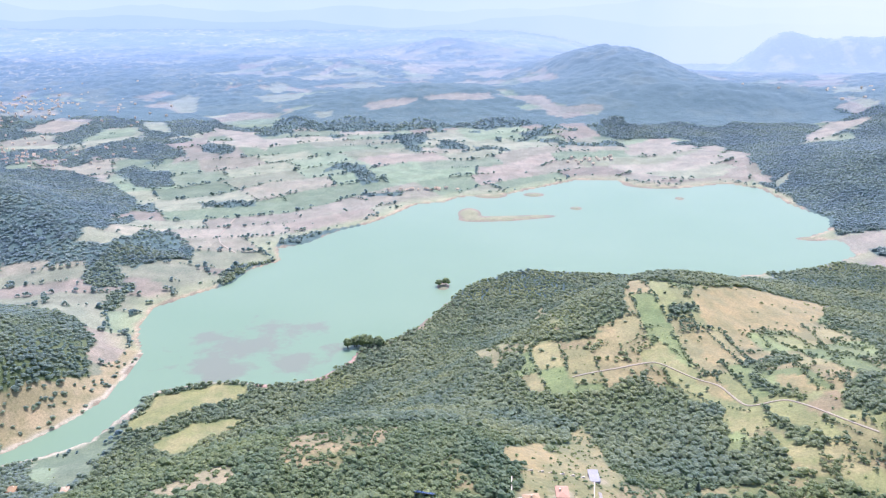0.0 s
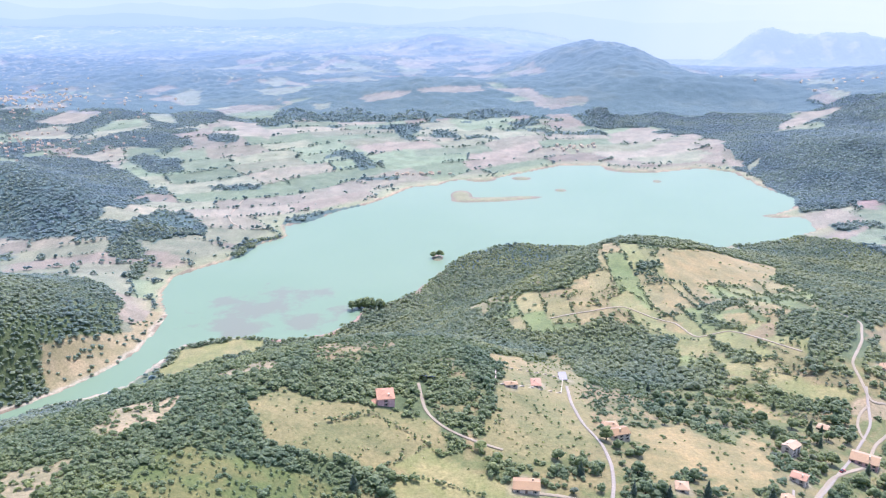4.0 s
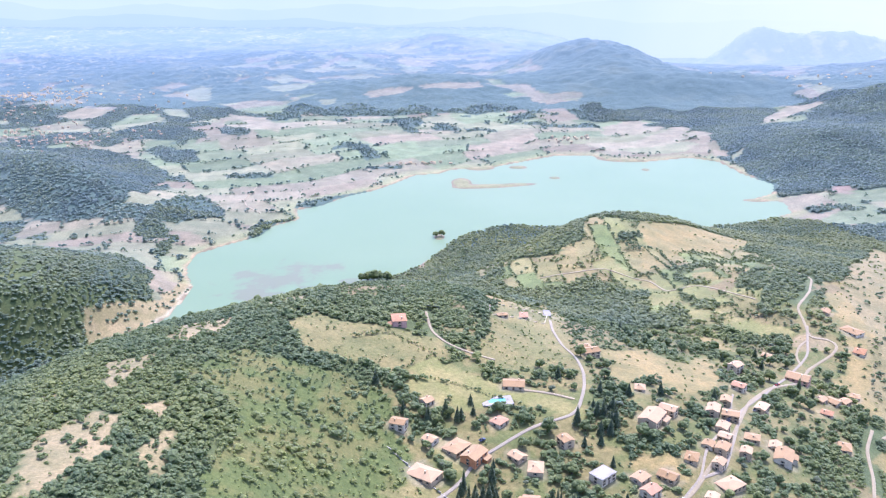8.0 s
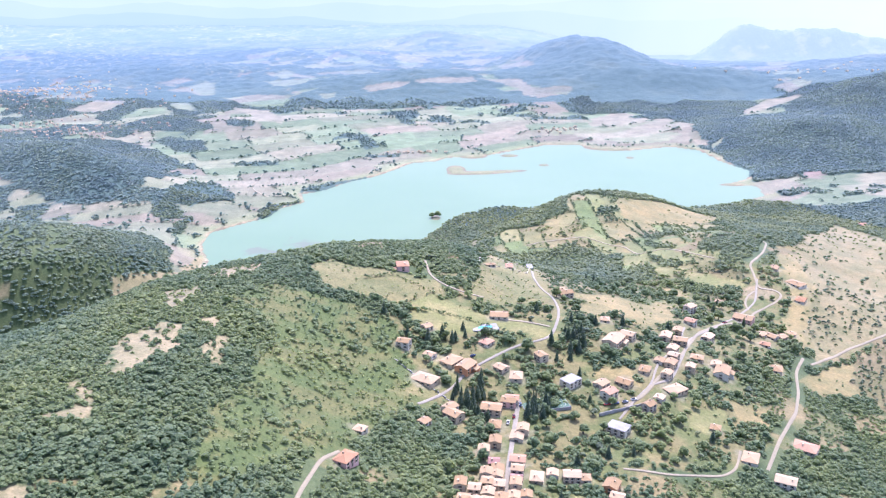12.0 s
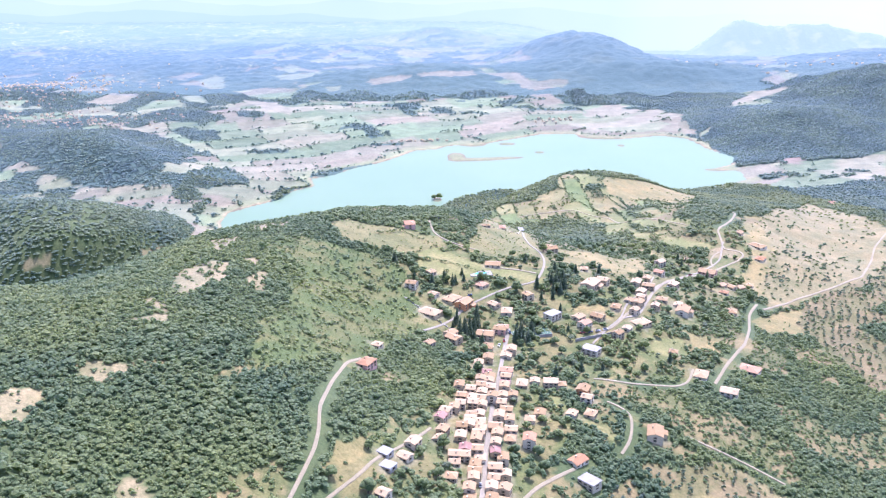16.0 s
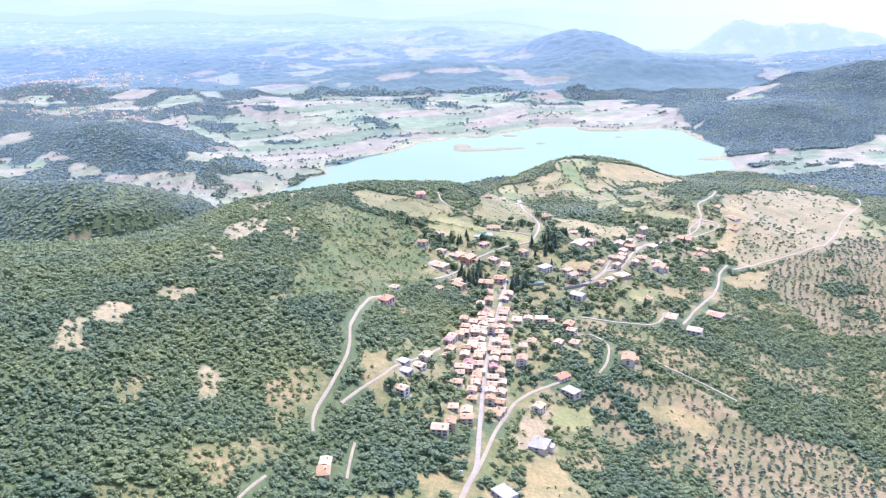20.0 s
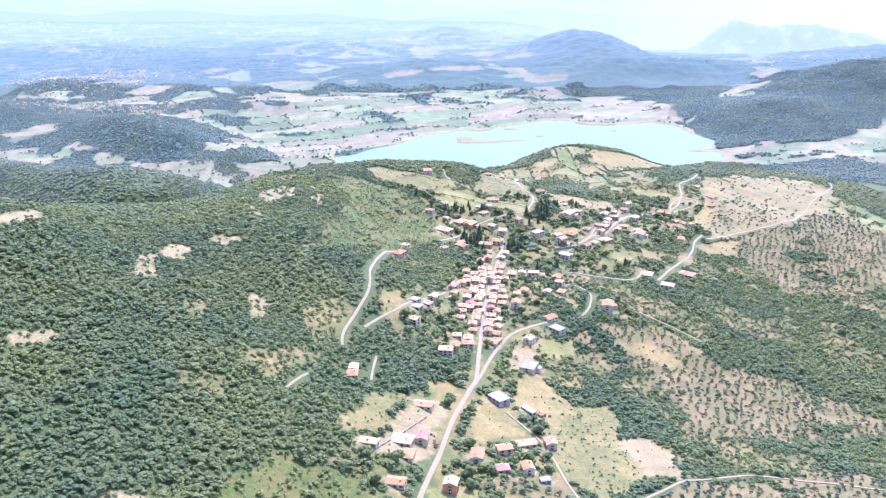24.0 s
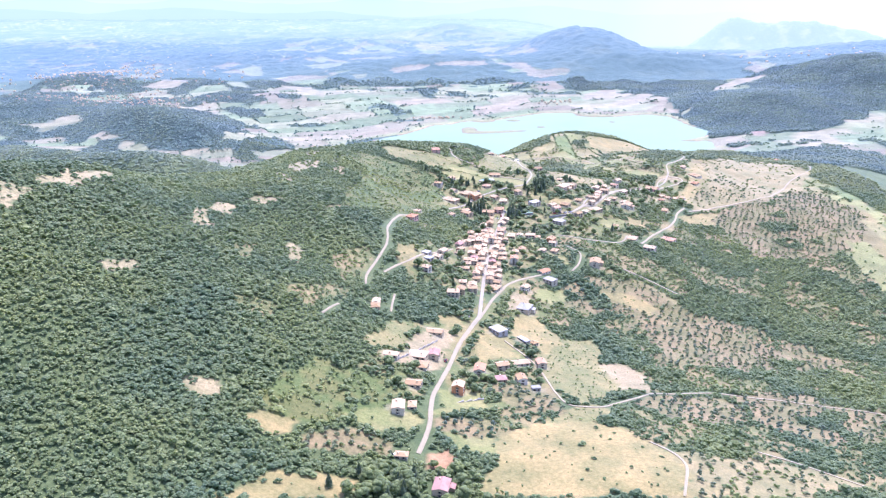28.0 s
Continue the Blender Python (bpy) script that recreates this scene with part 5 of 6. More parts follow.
    which, rim = cells(x, y, 24, 5.0, 3.2)
    keep = (kind == field) & ~wet & (rim < 1.0) & (wave(x, y, 70, 2.0) > -0.4)
    keep |= (kind == field) & ~wet & (rim < 3) & (wave(x, y, 60, 5.5) > 0.35) & (rng.random(len(x)) < 0.35)
    keep |= (kind == field) & ~wet & (wave(x, y, 80, 5.5) > 0.6) & (rng.random(len(x)) < 0.35)
    x, y = x[keep], y[keep]
    keep = road_distance(x, y) > 1.5
    x, y = x[keep], y[keep]
    scatter("field_hedges", x, y, 0.9 + 2.3 * rng.random(len(x)) ** 2.0, CROWNS_LOW, LEAF_LAKE, "green hedges between small hilltop fields", "hedge", 0.9)
    # hedges and fences overgrown with bushes between the meadows
    for line in HEDGES:
        pts = np.array(line, float)
        run = np.concatenate([[0], np.cumsum(np.hypot(*np.diff(pts, axis=0).T))])
        at = np.arange(0, run[-1], 1.5)
        x, y = np.interp(at, run, pts[:, 0]) + rng.normal(0, 0.7, len(at)), np.interp(at, run, pts[:, 1]) + rng.normal(0, 0.7, len(at))
        keep = (road_distance(x, y) > 1.0) & (wave(x, y, 40, 2.0) > -0.55)
        scatter("hedge", x[keep], y[keep], 0.8 + 1.3 * rng.random(keep.sum()) ** 2, CROWNS_LOW, LEAF_LAKE, "overgrown green hedge between two meadows", "hedge", 0.9)
    # olive groves in rows
    gx, gy = np.meshgrid(np.arange(-80, 640, 6.4), np.arange(-240, 760, 5.6))
    gx, gy = gx + 4 * wave(gx, gy, 160, 1.0), gy + 4 * wave(gx, gy, 160, 4.0)
    x, y = (gx * 0.94 + gy * 0.34).ravel(), (gy * 0.94 - gx * 0.34).ravel()
    x, y = x + rng.uniform(-1.9, 1.9, len(x)), y + rng.uniform(-1.5, 1.5, len(y))
    kind, d, wet = kind_of(x, y)
    keep = ((kind == KINDS.index("grove")) & (rng.random(len(x)) < 0.84)) | ((kind == KINDS.index("thin_grove")) & (rng.random(len(x)) < 0.35))
    x, y = x[keep], y[keep]
    keep = (road_distance(x, y) > 1.5) & (house_distance(x, y) > 2)
    x, y = x[keep], y[keep]
    scatter("olive_trees", x, y, rng.uniform(1.35, 2.5, len(x)), CROWNS_MID, LEAF_OLIVE, "rows of small grey-green olive trees on dry soil", "olive trees", 0.95, 0.1)


plant_woods()


# ---- houses ----
def road_turn(x, y):
    """The direction of the nearest road."""
    best, turn = 1e9, 0.3
    for width, line in ROADS.values():
        for (ax, ay), (bx, by) in zip(line, line[1:]):
            t = max(0, min(1, ((x - ax) * (bx - ax) + (y - ay) * (by - ay)) / ((bx - ax) ** 2 + (by - ay) ** 2)))
            d = math.hypot(x - ax - t * (bx - ax), y - ay - t * (by - ay))
            if d < best:
                best, turn = d, math.atan2(by - ay, bx - ax)
    return turn


STYLES = {
    "t": (PLASTER, ROOF_TILE, "cream", "terracotta tiled"), "w": (PLASTER_WHITE, ROOF_TILE, "white", "faded tiled"), "red": (PLASTER_WHITE, ROOF_RED, "white", "red tiled"),
    "orange": (PLASTER_ORANGE, ROOF_TILE, "orange", "terracotta tiled"), "pink": (PLASTER_PINK, ROOF_TILE, "pink", "terracotta tiled"), "rust": (PLASTER, ROOF_RUST, "cream", "dark red tiled"),
    "g": (STONE, ROOF_GREY, "grey", "flat grey"), "modern": (PLASTER_WHITE, CONCRETE, "white", "flat concrete"), "barn": (PLASTER, ROOF_GREY, "pale", "grey sheet"), "villa": (PLASTER_PINK, ROOF_RED, "pink", "red tiled"),
}


def window_mesh():
    bm = bmesh.new()
    box(bm, -0.55, 0.55, -0.03, 0.05, -0.7, 0.7, 0)
    box(bm, -0.46, 0.46, -0.03, 0.07, -0.6, 0.6, 1)
    box(bm, -1.0, -0.57, -0.03, 0.08, -0.68, 0.68, 2)
    box(bm, 0.57, 1.0, -0.03, 0.08, -0.68, 0.68, 2)
    box(bm, -0.7, 0.7, -0.03, 0.16, -0.82, -0.72, 0)
    me = bpy.data.meshes.new("window")
    bm.to_mesh(me)
    bm.free()
    for m in (PLASTER_WHITE, GLASS, SHUTTER):
        me.materials.append(m)
    return me


def door_mesh():
    bm = bmesh.new()
    box(bm, -0.65, 0.65, -0.03, 0.05, 0, 2.3, 0)
    box(bm, -0.52, 0.52, -0.03, 0.08, 0, 2.15, 1)
    me = bpy.data.meshes.new("door")
    bm.to_mesh(me)
    bm.free()
    for m in (CONCRETE, SHUTTER):
        me.materials.append(m)
    return me


WINDOW, DOOR = window_mesh(), door_mesh()


def gable(bm, w, d, z, pitch, over=0.5, thick=0.22, hip=0.0):
    """A tiled roof with eaves; hip: how far the ridge is drawn in."""
    hw, hd = w / 2 + over, d / 2 + over
    rise = hd * pitch
    lower = [(-hw, -hd, z - over * pitch), (hw, -hd, z - over * pitch), (hw, hd, z - over * pitch), (-hw, hd, z - over * pitch)]
    ridge = [(-hw + hip, 0, z - over * pitch + rise), (hw - hip, 0, z - over * pitch + rise)]
    a = [bm.verts.new(p) for p in lower + ridge]
    b = [bm.verts.new((p[0], p[1], p[2] + thick)) for p in lower + ridge]
    for q in (b, a):
        for f in ((0, 1, 5, 4), (2, 3, 4, 5), (1, 2, 5), (3, 0, 4)):
            if hip > 0 or len(f) == 4:
                bm.faces.new([q[i] for i in f])
    rim = ((0, 1), (1, 2), (2, 3), (3, 0)) if hip > 0 else ((0, 1), (1, 5), (5, 2), (2, 3), (3, 4), (4, 0))
    for i, j in rim:
        bm.faces.new((a[i], a[j], b[j], b[i]))
    return rise - over * pitch


def house(n, x, y, w, d, storeys, kind):
    r = random.Random(n)
    wall, roof, tone, cover = STYLES[kind]
    top = storeys * 1.95 + 0.2
    z = float(height(np.array([x]), np.array([y]))[0])
    corners = [float(height(np.array([x + sx * w / 2]), np.array([y + sy * d / 2]))[0]) for sx in (-1, 1) for sy in (-1, 1)]
    z = 0.5 * z + 0.5 * sum(corners) / 4 - 0.3
    deep = z - min(corners) + 1.5
    turn = road_turn(x, y) + (math.pi / 2 if r.random() < 0.4 else 0) + r.uniform(-0.06, 0.06)
    home = new("house" if kind != "barn" else "farm_building")
    home.matrix_world = Matrix.Translation((x, y, z)) @ Matrix.Rotation(turn, 4, "Z")
    flat = kind in ("g", "modern")
    size = "low" if storeys == 1 else ("tall" if storeys == 3 else "two-storey")
    tagged(home, f"{size} {tone} plastered house with {cover} roof" if kind != "barn" else "large pale farm building on a levelled yard", "house", "village houses")
    pitch = r.uniform(0.24, 0.36)
    bm = bmesh.new()
    box(bm, -w / 2, w / 2, -d / 2, d / 2, -deep, top)
    if not flat:
        rise = d / 2 * pitch
        hip = kind in ("villa", "barn") or (storeys == 1 and r.random() < 0.5)
        if not hip:
            for sx in (-w / 2, w / 2):
                v = [bm.verts.new((sx * 0.998, yy, zz)) for yy, zz in ((-d / 2, top), (d / 2, top), (0, top + rise))]
                bm.faces.new(v)
    if w > 11 and storeys > 1 and not flat:
        box(bm, w * 0.1, w / 2 - 0.2, -d / 2 - 2.6, -d / 2, -deep, top - 2.55)
    part("wall", bm, wall, home)
    bm = bmesh.new()
    if flat:
        box(bm, -w / 2 - 0.25, w / 2 + 0.25, -d / 2 - 0.25, d / 2 + 0.25, top + 0.003, top + 0.3)
        box(bm, -w / 2 + 0.1, w / 2 - 0.1, -d / 2 + 0.1, d / 2 - 0.1, top + 0.25, top + 0.36)
    else:
        gable(bm, w, d, top + 0.02, pitch, 0.35, 0.2, (d / 2 + 0.4) if hip else 0.0)
        if w > 11 and storeys > 1:
            q = [(w * 0.05, -d / 2 - 3.0, top - 2.75), (w / 2 + 0.2, -d / 2 - 3.0, top - 2.75), (w / 2 + 0.2, -d / 2 - 0.01, top - 2.0), (w * 0.05, -d / 2 - 0.01, top - 2.0)]
            a, b = [bm.verts.new(p) for p in q], [bm.verts.new((p[0], p[1], p[2] + 0.2)) for p in q]
            bm.faces.new(a), bm.faces.new(b)
            for i in range(4):
                bm.faces.new((a[i], a[(i + 1) % 4], b[(i + 1) % 4], b[i]))
    roof_part = part("roof", bm, roof, home)
    if not flat:
        bm = bmesh.new()
        cx = r.uniform(-0.3, 0.3) * w
        box(bm, cx - 0.35, cx + 0.35, d * 0.18 - 0.3, d * 0.18 + 0.3, top, top + d / 2 * pitch + 0.7)
        box(bm, cx - 0.45, cx + 0.45, d * 0.18 - 0.4, d * 0.18 + 0.4, top + d / 2 * pitch + 0.703, top + d / 2 * pitch + 0.85)
        part("chimney", bm, PLASTER, roof_part, "plastered chimney")
    for floor in range(storeys):
        zz = floor * 1.95 + 1.0
        for side in (-1, 1):
            count = max(2, round(w / 3.6))
            for k in range(count):
                xx = (k + 0.5) / count * w - w / 2
                if floor == 0 and k == count // 2 and side < 0:
                    share("door", DOOR, home, Matrix.Translation((xx, side * d / 2, -0.35)) @ Matrix.Rotation(math.pi, 4, "Z"))
                elif side > 0 or not (w > 11 and storeys > 1 and xx > 0 and floor < storeys - 1) or flat:
                    share("window", WINDOW, home, Matrix.Translation((xx, side * d / 2, zz)) @ Matrix.Rotation(0 if side > 0 else math.pi, 4, "Z"))
            share("window", WINDOW, home, Matrix.Translation((side * w / 2, 0, zz)) @ Matrix.Rotation(-side * math.pi / 2, 4, "Z"))


for n, (hx, hy, hw, hd, storeys, kind) in enumerate(HOUSES):
    house(n, hx, hy, hw, hd, storeys, kind)


# ---- trees that stand singly ----
def flakes(bm, spots, size, r):
    """Small leafy tufts round a crown."""
    for p in spots:
        a, b = Vector((r.uniform(-1, 1), r.uniform(-1, 1), r.uniform(-0.6, 0.6))).normalized(), Vector((r.uniform(-1, 1), r.uniform(-1, 1), r.uniform(-1, 1))).normalized()
        c = a.cross(b).normalized()
        s = size * r.uniform(0.6, 1.3)
        bm.faces.new([bm.verts.new(p + a * s * 0.8), bm.verts.new(p + c * s * 0.6), bm.verts.new(p - a * s * 0.7), bm.verts.new(p - c * s * 0.55)])


def limb(bm, a, b, ra, rb, sides=6):
    a, b = Vector(a), Vector(b)
    turn = (b - a).to_track_quat("Z", "Y").to_matrix()
    rings = [[bm.verts.new(p + turn @ Vector((rr * math.cos(k * 2 * math.pi / sides), rr * math.sin(k * 2 * math.pi / sides), 0))) for k in range(sides)] for p, rr in ((a, ra), (b, rb))]
    for k in range(sides):
        bm.faces.new((rings[0][k], rings[0][(k + 1) % sides], rings[1][(k + 1) % sides], rings[1][k]))


def broad_tree(seed, high, wide, leaf, name="tree", label="round green garden tree with an uneven crown", lumps=11):
    r = random.Random(seed)
    tree = new(name)
    bm = bmesh.new()
    fork = Vector((r.uniform(-0.2, 0.2), r.uniform(-0.2, 0.2), high * 0.35))
    limb(bm, (0, 0, -0.6), fork, 0.05 * high, 0.035 * high)
    for k in range(5):
        a = k * 1.26 + r.uniform(0, 0.6)
        limb(bm, fork, (math.cos(a) * wide * 0.55, math.sin(a) * wide * 0.55, high * r.uniform(0.55, 0.8)), 0.022 * high, 0.008 * high, 5)
    part("trunk", bm, BARK, tree, "brown trunk", True)
    bm = bmesh.new()
    spots = []
    for k in range(lumps):
        a, q = k * 2.4 + r.uniform(0, 0.7), (k / lumps) ** 0.5
        centre = Vector((math.cos(a) * q * wide * 0.62, math.sin(a) * q * wide * 0.62, high * (0.72 - 0.22 * q + r.uniform(-0.08, 0.12))))
        rad = wide * r.uniform(0.34, 0.52)
        made = bmesh.ops.create_icosphere(bm, subdivisions=2, radius=rad)["verts"]
        for v in made:
            n = v.co.normalized()
            v.co = centre + Vector((v.co.x, v.co.y, v.co.z * 0.85)) * (1 + 0.45 * noise.noise(n * 2.1 + centre) + 0.25 * noise.noise(n * 5.0 + centre))
            if r.random() < 0.5:
                spots.append(v.co.copy())
    flakes(bm, spots, 0.13 * wide, r)
    part("crown", bm, leaf, tree, "", True)
    return tagged(tree, label, "tree", "garden trees")


def conifer(seed, high, wide, name="conifer", label="dark green conical conifer with drooping boughs"):
    r = random.Random(seed)
    tree = new(name)
    bm = bmesh.new()
    limb(bm, (0, 0, -0.6), (0, 0, high * 0.95), 0.03 * high, 0.004 * high)
    part("trunk", bm, BARK, tree, "brown trunk", True)
    bm = bmesh.new()
    tiers, spots = 9, []
    for k in range(tiers):
        q = k / tiers
        rad, z = wide * (1 - q) ** 0.8 * r.uniform(0.85, 1.1), high * (0.08 + 0.84 * q)
        tip = bm.verts.new((0, 0, z + high * 0.2))
        ring = []
        for j in range(14):
            a, s = j * math.pi / 7 + k, (1.0 if j % 2 else 0.62) * r.uniform(0.8, 1.15)
            ring.append(bm.verts.new((math.cos(a) * rad * s, math.sin(a) * rad * s, z - (0.05 * high if j % 2 else 0) + r.uniform(-0.2, 0.2))))
            spots.append(ring[-1].co * 0.96)
        for j in range(14):
            bm.faces.new((tip, ring[j], ring[(j + 1) % 14]))
    flakes(bm, spots, 0.22 * wide, r)
    part("crown", bm, LEAF_DARK, tree, "", True)
    return tagged(tree, label, "tree", "conifers")


def ground_z(x, y):
    return float(height(np.array([float(x)]), np.array([float(y)]))[0])


TREES = [broad_tree(1, 6.5, 3.2, LEAF_TREE), broad_tree(2, 5.2, 2.9, LEAF_TREE, lumps=9), broad_tree(3, 7.6, 3.4, LEAF_TREE, label="tall leafy garden tree beside the houses", lumps=13),
         broad_tree(4, 4.0, 2.2, LEAF_OLIVE, "olive_tree", "small grey-green olive tree in a garden", 8), conifer(5, 10.5, 2.6), conifer(6, 8.0, 2.3), conifer(8, 12.5, 1.7, "cypress", "slender dark cypress beside the church")]
STANDS = [(66, 360, 6, 18), (71, 344, 5, 14), (102, 350, 6, 18), (133, 432, 4, 16), (4, -168, 5, 22), (-12, -174, 4, 10), (33, -165, 6, 12), (14, -170, 5, 10), (57, 423, 5, 6)]


def plant_trees():
    r = random.Random(11)
    places = []
    for cx, cy, kind, count in STANDS:
        for k in range(count):
            places.append((cx + r.gauss(0, 7.0), cy + r.gauss(0, 7.0), r.choice((4, 5, kind, kind)) if cy > 0 else r.choice((0, 2, 2, 1, 5))))
    x, y = jitter(-30, 400, -110, 620, 13.5)
    kind, d, wet = kind_of(x, y)
    keep = kind == KINDS.index("garden")
    places += [(a, b, r.choice((0, 0, 1, 1, 2, 2, 3, 0, 1, 5))) for a, b in zip(x[keep], y[keep])]
    # big trees at the edge of the lake
    places += [(-42 + r.gauss(0, 9), 1112 + r.gauss(0, 7), 2) for k in range(14)]
    places += [(ISLES[3][0] + r.gauss(0, 3), ISLES[3][1] + r.gauss(0, 4), 1) for k in range(2)]
    xs, ys = np.array([p[0] for p in places]), np.array([p[1] for p in places])
    free = (road_distance(xs, ys) > 1.6) & (house_distance(xs, ys) > 1.5)
    first = set()
    for (tx, ty, k), ok in zip(places, free):
        if not ok:
            continue
        s = r.uniform(0.75, 1.25) * (1.7 if ty > 1000 else 1.0)
        m = Matrix.Translation((tx, ty, ground_z(tx, ty) - 0.1)) @ Matrix.Rotation(r.uniform(0, 6.28), 4, "Z")
        if k in first:
            ob = copy_thing(TREES[k], m)
        else:
            ob = TREES[k]
            ob.matrix_basis = m
            first.add(k)
        ob.scale = (s * r.uniform(0.9, 1.1), s * r.uniform(0.9, 1.1), s)


plant_trees()
for k, spare in enumerate(TREES):
    if spare.location.length < 1:
        spare.location = (60 + 9 * k, 424, ground_z(60 + 9 * k, 424))


# ---- towns far off ----
def far_town(label, count, cx, cy, rx, ry, size, turn=0.0, spread=0.5, seed=0):
    r = np.random.default_rng(seed)
    q = r.normal(0, spread, (count, 2))
    x, y = cx + rx * q[:, 0] * math.cos(turn) - ry * q[:, 1] * math.sin(turn), cy + rx * q[:, 0] * math.sin(turn) + ry * q[:, 1] * math.cos(turn)
    ok = ~edge_distance(x, y, SHORE)[1]
    x, y = x[ok], y[ok]
    z = height(x, y)
    a, w, d, h = r.uniform(-0.4, 0.4, len(x)) + turn, r.uniform(0.6, 1.3, len(x)) * size, r.uniform(0.5, 0.9, len(x)) * size, r.uniform(0.4, 0.8, len(x)) * size
    c, s = np.cos(a), np.sin(a)
    for walls in (True, False):
        shape = [(-1, -1, -0.3), (1, -1, -0.3), (1, 1, -0.3), (-1, 1, -0.3), (-1, -1, 1), (1, -1, 1), (1, 1, 1), (-1, 1, 1)] if walls else [(-1.1, -1.15, 0.97), (1.1, -1.15, 0.97), (1.1, 1.15, 0.97), (-1.1, 1.15, 0.97), (-1.1, 0, 1.45), (1.1, 0, 1.45)]
        faces = [(0, 1, 5, 4), (1, 2, 6, 5), (2, 3, 7, 6), (3, 0, 4, 7)] if walls else [(0, 1, 5, 4), (2, 3, 4, 5), (1, 2, 5, 5), (3, 0, 4, 4)]
        v = np.array(shape)
        px = (v[None, :, 0] * (w / 2)[:, None]) * c[:, None] - (v[None, :, 1] * (d / 2)[:, None]) * s[:, None] + x[:, None]
        py = (v[None, :, 0] * (w / 2)[:, None]) * s[:, None] + (v[None, :, 1] * (d / 2)[:, None]) * c[:, None] + y[:, None]
        pz = v[None, :, 2] * h[:, None] + z[:, None]
        verts = np.stack([px, py, pz], 2).reshape(-1, 3)
        if walls:
            f = (np.array(faces)[None] + (np.arange(len(x)) * len(v))[:, None, None]).reshape(-1, 4)
            tagged(mesh_object("far_house_walls", verts, f, PLASTER_WHITE), label, "houses", kind="stuff")
        else:
            f = (np.array([q[:3] for q in faces] + [(0, 5, 4), (2, 4, 5)])[None] + (np.arange(len(x)) * len(v))[:, None, None]).reshape(-1, 3)
            tagged(mesh_object("far_house_roofs", verts, f, PLASTER), "pale roofs of far houses among trees", "houses", kind="stuff")


far_town("white houses of a town on the far slope", 330, -1085, 2450, 330, 300, 5.2, 0.2, seed=1)
far_town("white houses scattered along the valley edge", 150, -900, 1960, 260, 130, 5.2, 0.1, seed=2)
far_town("pale houses on the hill east of the lake", 30, 1250, 2600, 420, 200, 7, 0.1, seed=5)
far_town("white cabins of a camp on the far lake shore", 22, 30, 1765, 70, 12, 5, 0.1, seed=7)
far_town("farm buildings among trees beyond the lake", 16, 360, 1985, 60, 26, 6, 0.2, seed=8)
far_town("white buildings at the near lake shore", 9, 132, 1392, 34, 8, 6, 0.1, seed=9)


# ---- small things round the houses ----
def parked_car(n, x, y, turn, paint):
    car = new("parked_car")
    car.matrix_world = Matrix.Translation((x, y, ground_z(x, y) + 0.45)) @ Matrix.Rotation(turn, 4, "Z")
    tagged(car, f"{paint[0]} hatchback parked beside the houses", "car", "parked cars")
    bm = bmesh.new()
    for z0, z1, x0, x1, wide in ((0.3, 0.75, -2.0, 2.0, 0.85), (0.75, 0.95, -1.95, 1.85, 0.82)):
        box(bm, x0, x1, -wide, wide, z0, z1)
    bmesh.ops.bevel(bm, geom=bm.edges[:], offset=0.08, segments=1, affect="EDGES")
    part("body", bm, paint[1], car)
    bm = bmesh.new()
    low, high = [(-1.6, -0.78, 0.94), (0.9, -0.78, 0.94), (0.9, 0.78, 0.94), (-1.6, 0.78, 0.94)], [(-1.2, -0.62, 1.45), (0.25, -0.62, 1.45), (0.25, 0.62, 1.45), (-1.2, 0.62, 1.45)]
    a, b = [bm.verts.new(p) for p in low], [bm.verts.new(p) for p in high]
    bm.faces.new(b)
    for i in range(4):
        bm.faces.new((a[i], a[(i + 1) % 4], b[(i + 1) % 4], b[i]))
    part("cabin", bm, GLASS, car, "dark glazed cabin")
    for sx in (-1.25, 1.25):
        for sy in (-0.82, 0.82):
            bm = bmesh.new()
            bmesh.ops.create_cone(bm, cap_ends=True, segments=12, radius1=0.32, radius2=0.32, depth=0.2, matrix=Matrix.Translation((sx, sy, 0.32)) @ Matrix.Rotation(math.pi / 2, 4, "X"))
            part("wheel", bm, TYRE, car)


TYRE = plain("black rubber", (0.03, 0.03, 0.032), size=0.2, rough=0.9)
PAINTS = [("white", plain("white car paint", (0.75, 0.75, 0.75), size=1.0, rough=0.3)), ("silver", plain("silver car paint", (0.45, 0.46, 0.48), size=1.0, rough=0.3, metal=0.5)),
          ("dark blue", plain("blue car paint", (0.04, 0.07, 0.16), size=1.0, rough=0.3)), ("red", plain("red car paint", (0.40, 0.04, 0.035), size=1.0, rough=0.3))]
CAR_SPOTS = [(84, 338, 1.4), (88, 345, 1.5), (93, 357, 1.5), (62, 165, 1.5), (60, 184, 1.5), (147, 363, 0.2), (153, 365, 0.2), (159, 367, 0.3), (165, 370, 0.3), (272, 526, 0.6), (66, 406, 0.7), (47, 72, 1.3), (1, -142, 0.4), (30, -15, 1.2), (213, 449, 1.0), (238, 474, 1.0)]
for n, (x, y, turn) in enumerate(CAR_SPOTS):
    parked_car(n, x, y, turn, PAINTS[(n * 7) % 4])


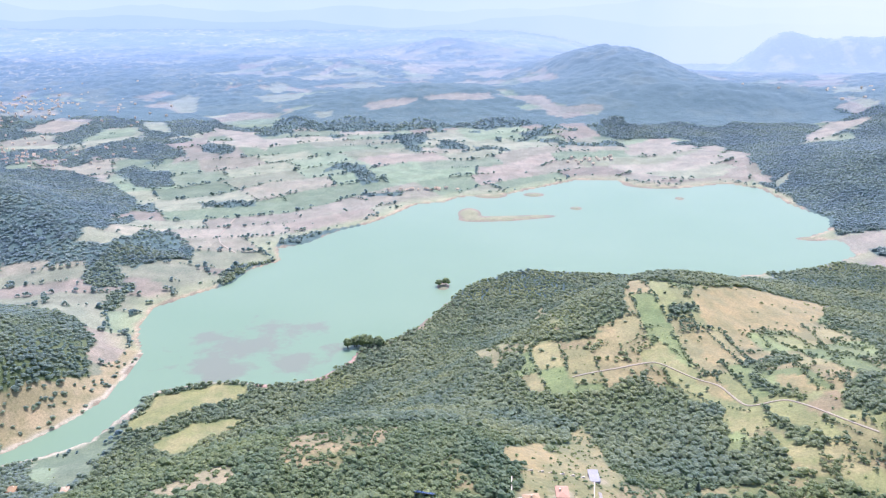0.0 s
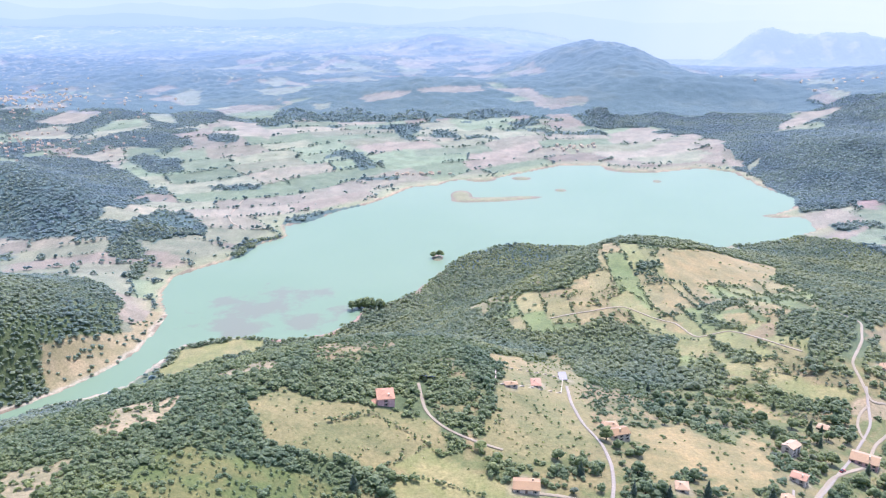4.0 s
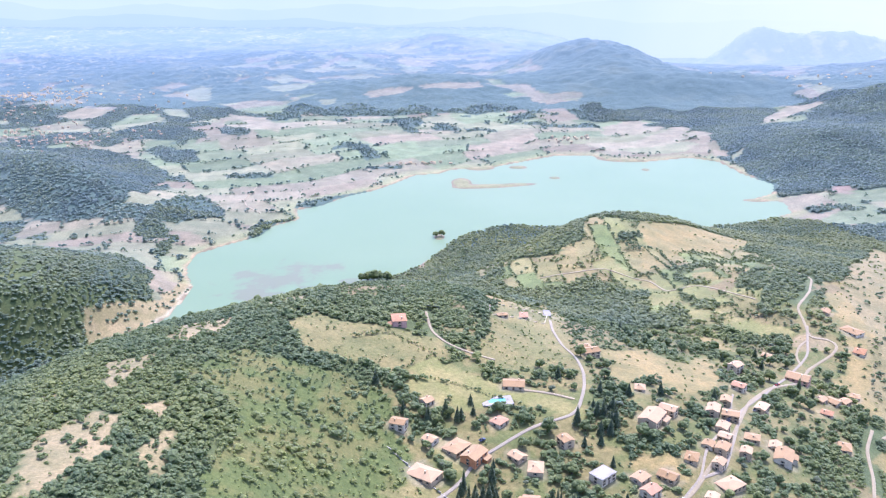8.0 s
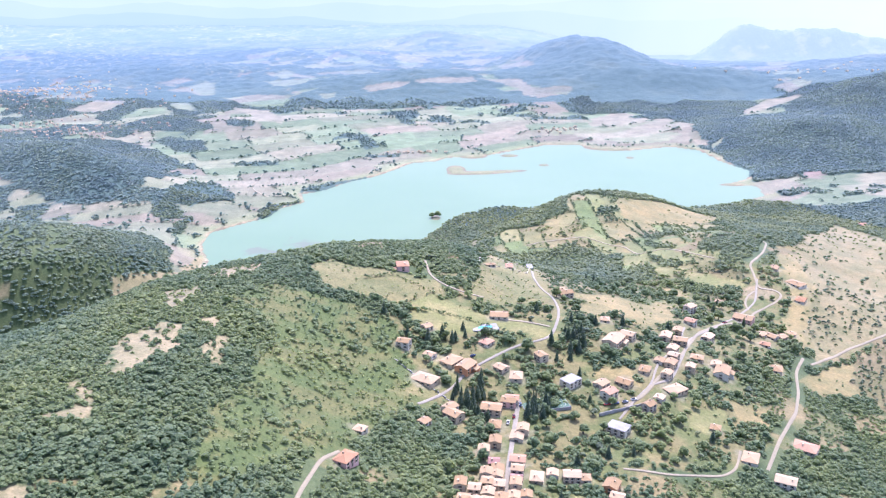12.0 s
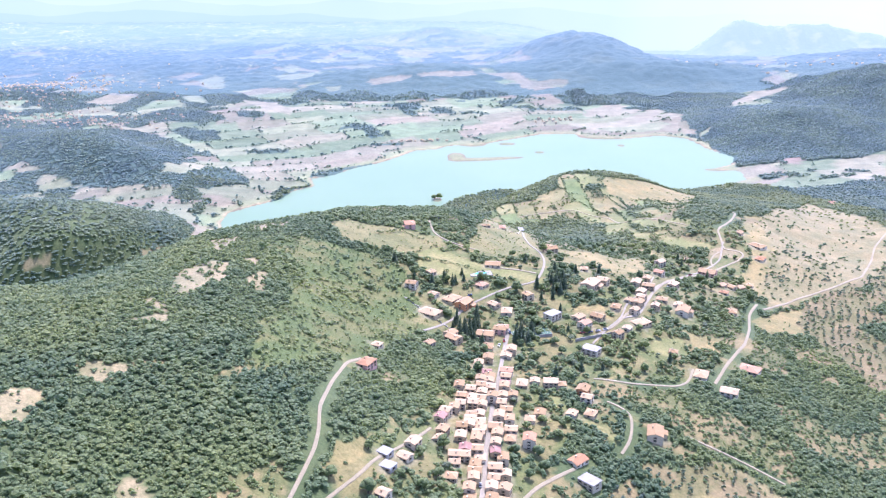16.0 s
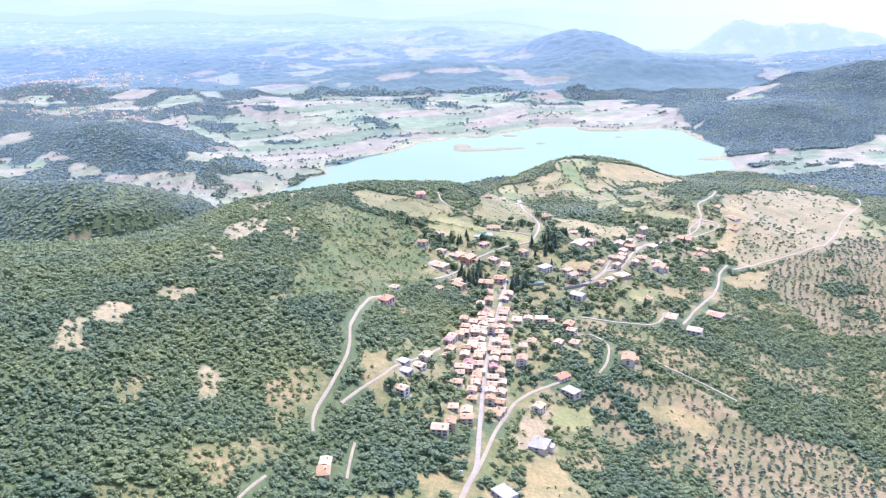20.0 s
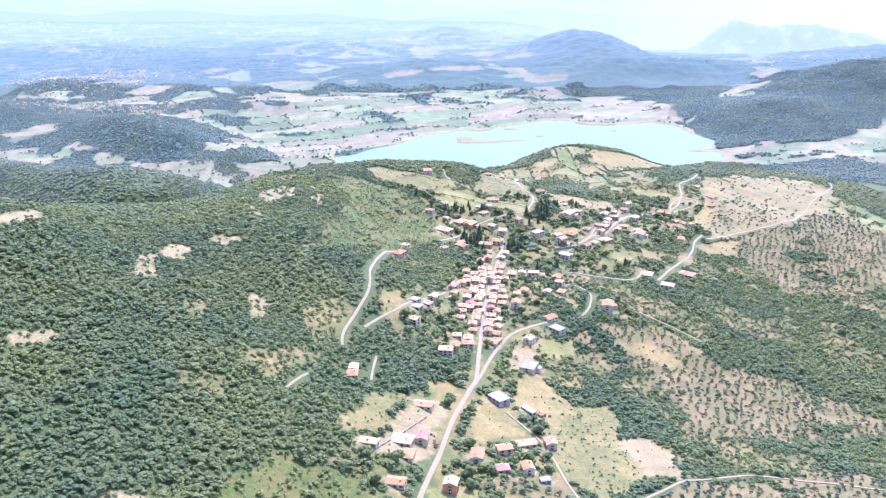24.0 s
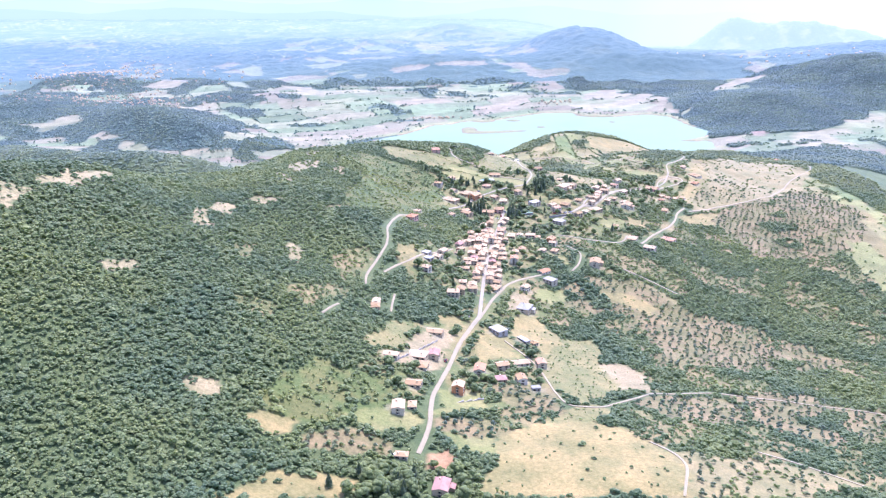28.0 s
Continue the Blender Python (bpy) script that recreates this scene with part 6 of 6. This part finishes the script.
def garden_wall(line, high, material, label):
    wall = new("garden_wall")
    x0, y0 = line[0]
    wall.location = (x0, y0, ground_z(x0, y0))
    for (ax, ay), (bx, by) in zip(line, line[1:]):
        count = max(1, round(math.hypot(bx - ax, by - ay) / 6))
        for k in range(count):
            p, q = ((ax + (bx - ax) * f, ay + (by - ay) * f) for f in (k / count, (k + 1) / count))
            turn, length = math.atan2(q[1] - p[1], q[0] - p[0]), math.hypot(q[0] - p[0], q[1] - p[1])
            bm = bmesh.new()
            box(bm, 0, length, -0.16, 0.16, -1.0, high)
            box(bm, 0, length, -0.22, 0.22, high + 0.003, high + 0.12)
            ob = part("wall_section", bm, material, wall)
            ob.matrix_world = Matrix.Translation((p[0], p[1], min(ground_z(*p), ground_z(*q)))) @ Matrix.Rotation(turn, 4, "Z")
            ob.matrix_parent_inverse = Matrix.Translation((-x0, -y0, -ground_z(x0, y0)))
            ob.matrix_basis = Matrix.Translation((p[0], p[1], min(ground_z(*p), ground_z(*q)))) @ Matrix.Rotation(turn, 4, "Z")
    return tagged(wall, label, "wall")


garden_wall([(78, 555), (118, 568), (124, 602), (80, 585), (78, 555)], 1.0, PLASTER_WHITE, "white walled yard round a hillside house")
garden_wall([(15, 393), (31, 376), (52, 355)], 1.2, STONE, "low stone garden wall along a meadow")
garden_wall([(-6, -45), (10, -15), (24, 14)], 1.4, CONCRETE, "pale concrete wall along a farmyard")
garden_wall([(140, 351), (157, 359), (174, 367)], 2.2, CONCRETE, "pale retaining wall beside the parking place")
garden_wall([(36, -71), (52, -59), (66, -53)], 1.2, STONE, "low stone wall between a house and an olive grove")


def pool(x, y, turn):
    p = new("swimming_pool")
    p.matrix_world = Matrix.Translation((x, y, ground_z(x, y) + 0.6)) @ Matrix.Rotation(turn, 4, "Z")
    bm = bmesh.new()
    for x0, x1, y0, y1 in ((-9, 9, -5, -2.2), (-9, 9, 2.2, 5), (-9, -5, -2.2, 2.2), (5, 9, -2.2, 2.2)):
        box(bm, x0, x1, y0, y1, -2.0, 0.15)
    part("paving", bm, CONCRETE, p, "pale stone paving")
    bm = bmesh.new()
    box(bm, -5, 5, -2.2, 2.2, -1.8, 0.03)
    part("water", bm, POOL, p, "bright turquoise pool water")
    return tagged(p, "turquoise swimming pool set in pale paving", "pool")


POOL = plain("pool water", (0.10, 0.42, 0.50), (0.12, 0.46, 0.53), 2.0, 0.05, deep=0.01)
pool(76, 441, 0.15)


def court(x, y, turn):
    c = new("sports_court")
    c.matrix_world = Matrix.Translation((x, y, ground_z(x, y) + 0.8)) @ Matrix.Rotation(turn, 4, "Z")
    bm = bmesh.new()
    box(bm, -14.3, 14.3, -7.8, 7.8, -4.0, -0.003)
    part("base", bm, CONCRETE, c, "concrete retaining base")
    bm = bmesh.new()
    box(bm, -14, 14, -7.5, 7.5, 0.0, 0.03)
    part("surface", bm, COURT, c, "green court surface")
    for x0, x1, y0, y1 in ((-12, 12, -5.5, -5.4), (-12, 12, 5.4, 5.5), (-12, -11.9, -5.5, 5.5), (11.9, 12, -5.5, 5.5), (-0.05, 0.05, -5.5, 5.5)):
        bm = bmesh.new()
        box(bm, x0, x1, y0, y1, 0.034, 0.05)
        part("line", bm, PLASTER_WHITE, c)
    for k in range(8):
        for sy in (-7.4, 7.4):
            bm = bmesh.new()
            limb(bm, (-14 + 4 * k, sy, 0), (-14 + 4 * k, sy, 3.5), 0.05, 0.05)
            part("fence_post", bm, ROOF_GREY, c)
    return tagged(c, "green sports court with white lines and fence posts", "court")


COURT = plain("green court coating", (0.055, 0.11, 0.07), (0.07, 0.13, 0.085), 2.0, 0.85)
court(108, 360, 0.25)


def solar_array(x, y, turn):
    s = new("solar_array")
    s.matrix_world = Matrix.Translation((x, y, ground_z(x, y))) @ Matrix.Rotation(turn, 4, "Z")
    for k in range(8):
        for j in range(3):
            bm = bmesh.new()
            box(bm, -0.52, 0.52, -0.8, 0.8, -0.03, 0.03)
            ob = part("panel", bm, PANEL, s)
            ob.matrix_basis = Matrix.Translation((k * 1.1 - 3.9, j * 1.5 - 1.5, 2.2 + j * 0.75)) @ Matrix.Rotation(0.46, 4, "X")
    for k in (-4, 0, 4):
        for y0, high in ((-1.9, 1.9), (1.8, 3.7)):
            bm = bmesh.new()
            box(bm, k - 0.08, k + 0.08, y0 - 0.08, y0 + 0.08, -0.8, high)
            part("post", bm, ROOF_GREY, s)
    return tagged(s, "tilted blue solar panels on steel posts", "solar panels")


PANEL = plain("blue solar cells", (0.05, 0.09, 0.20), size=0.5, rough=0.15)
solar_array(39, 542, 2.9)
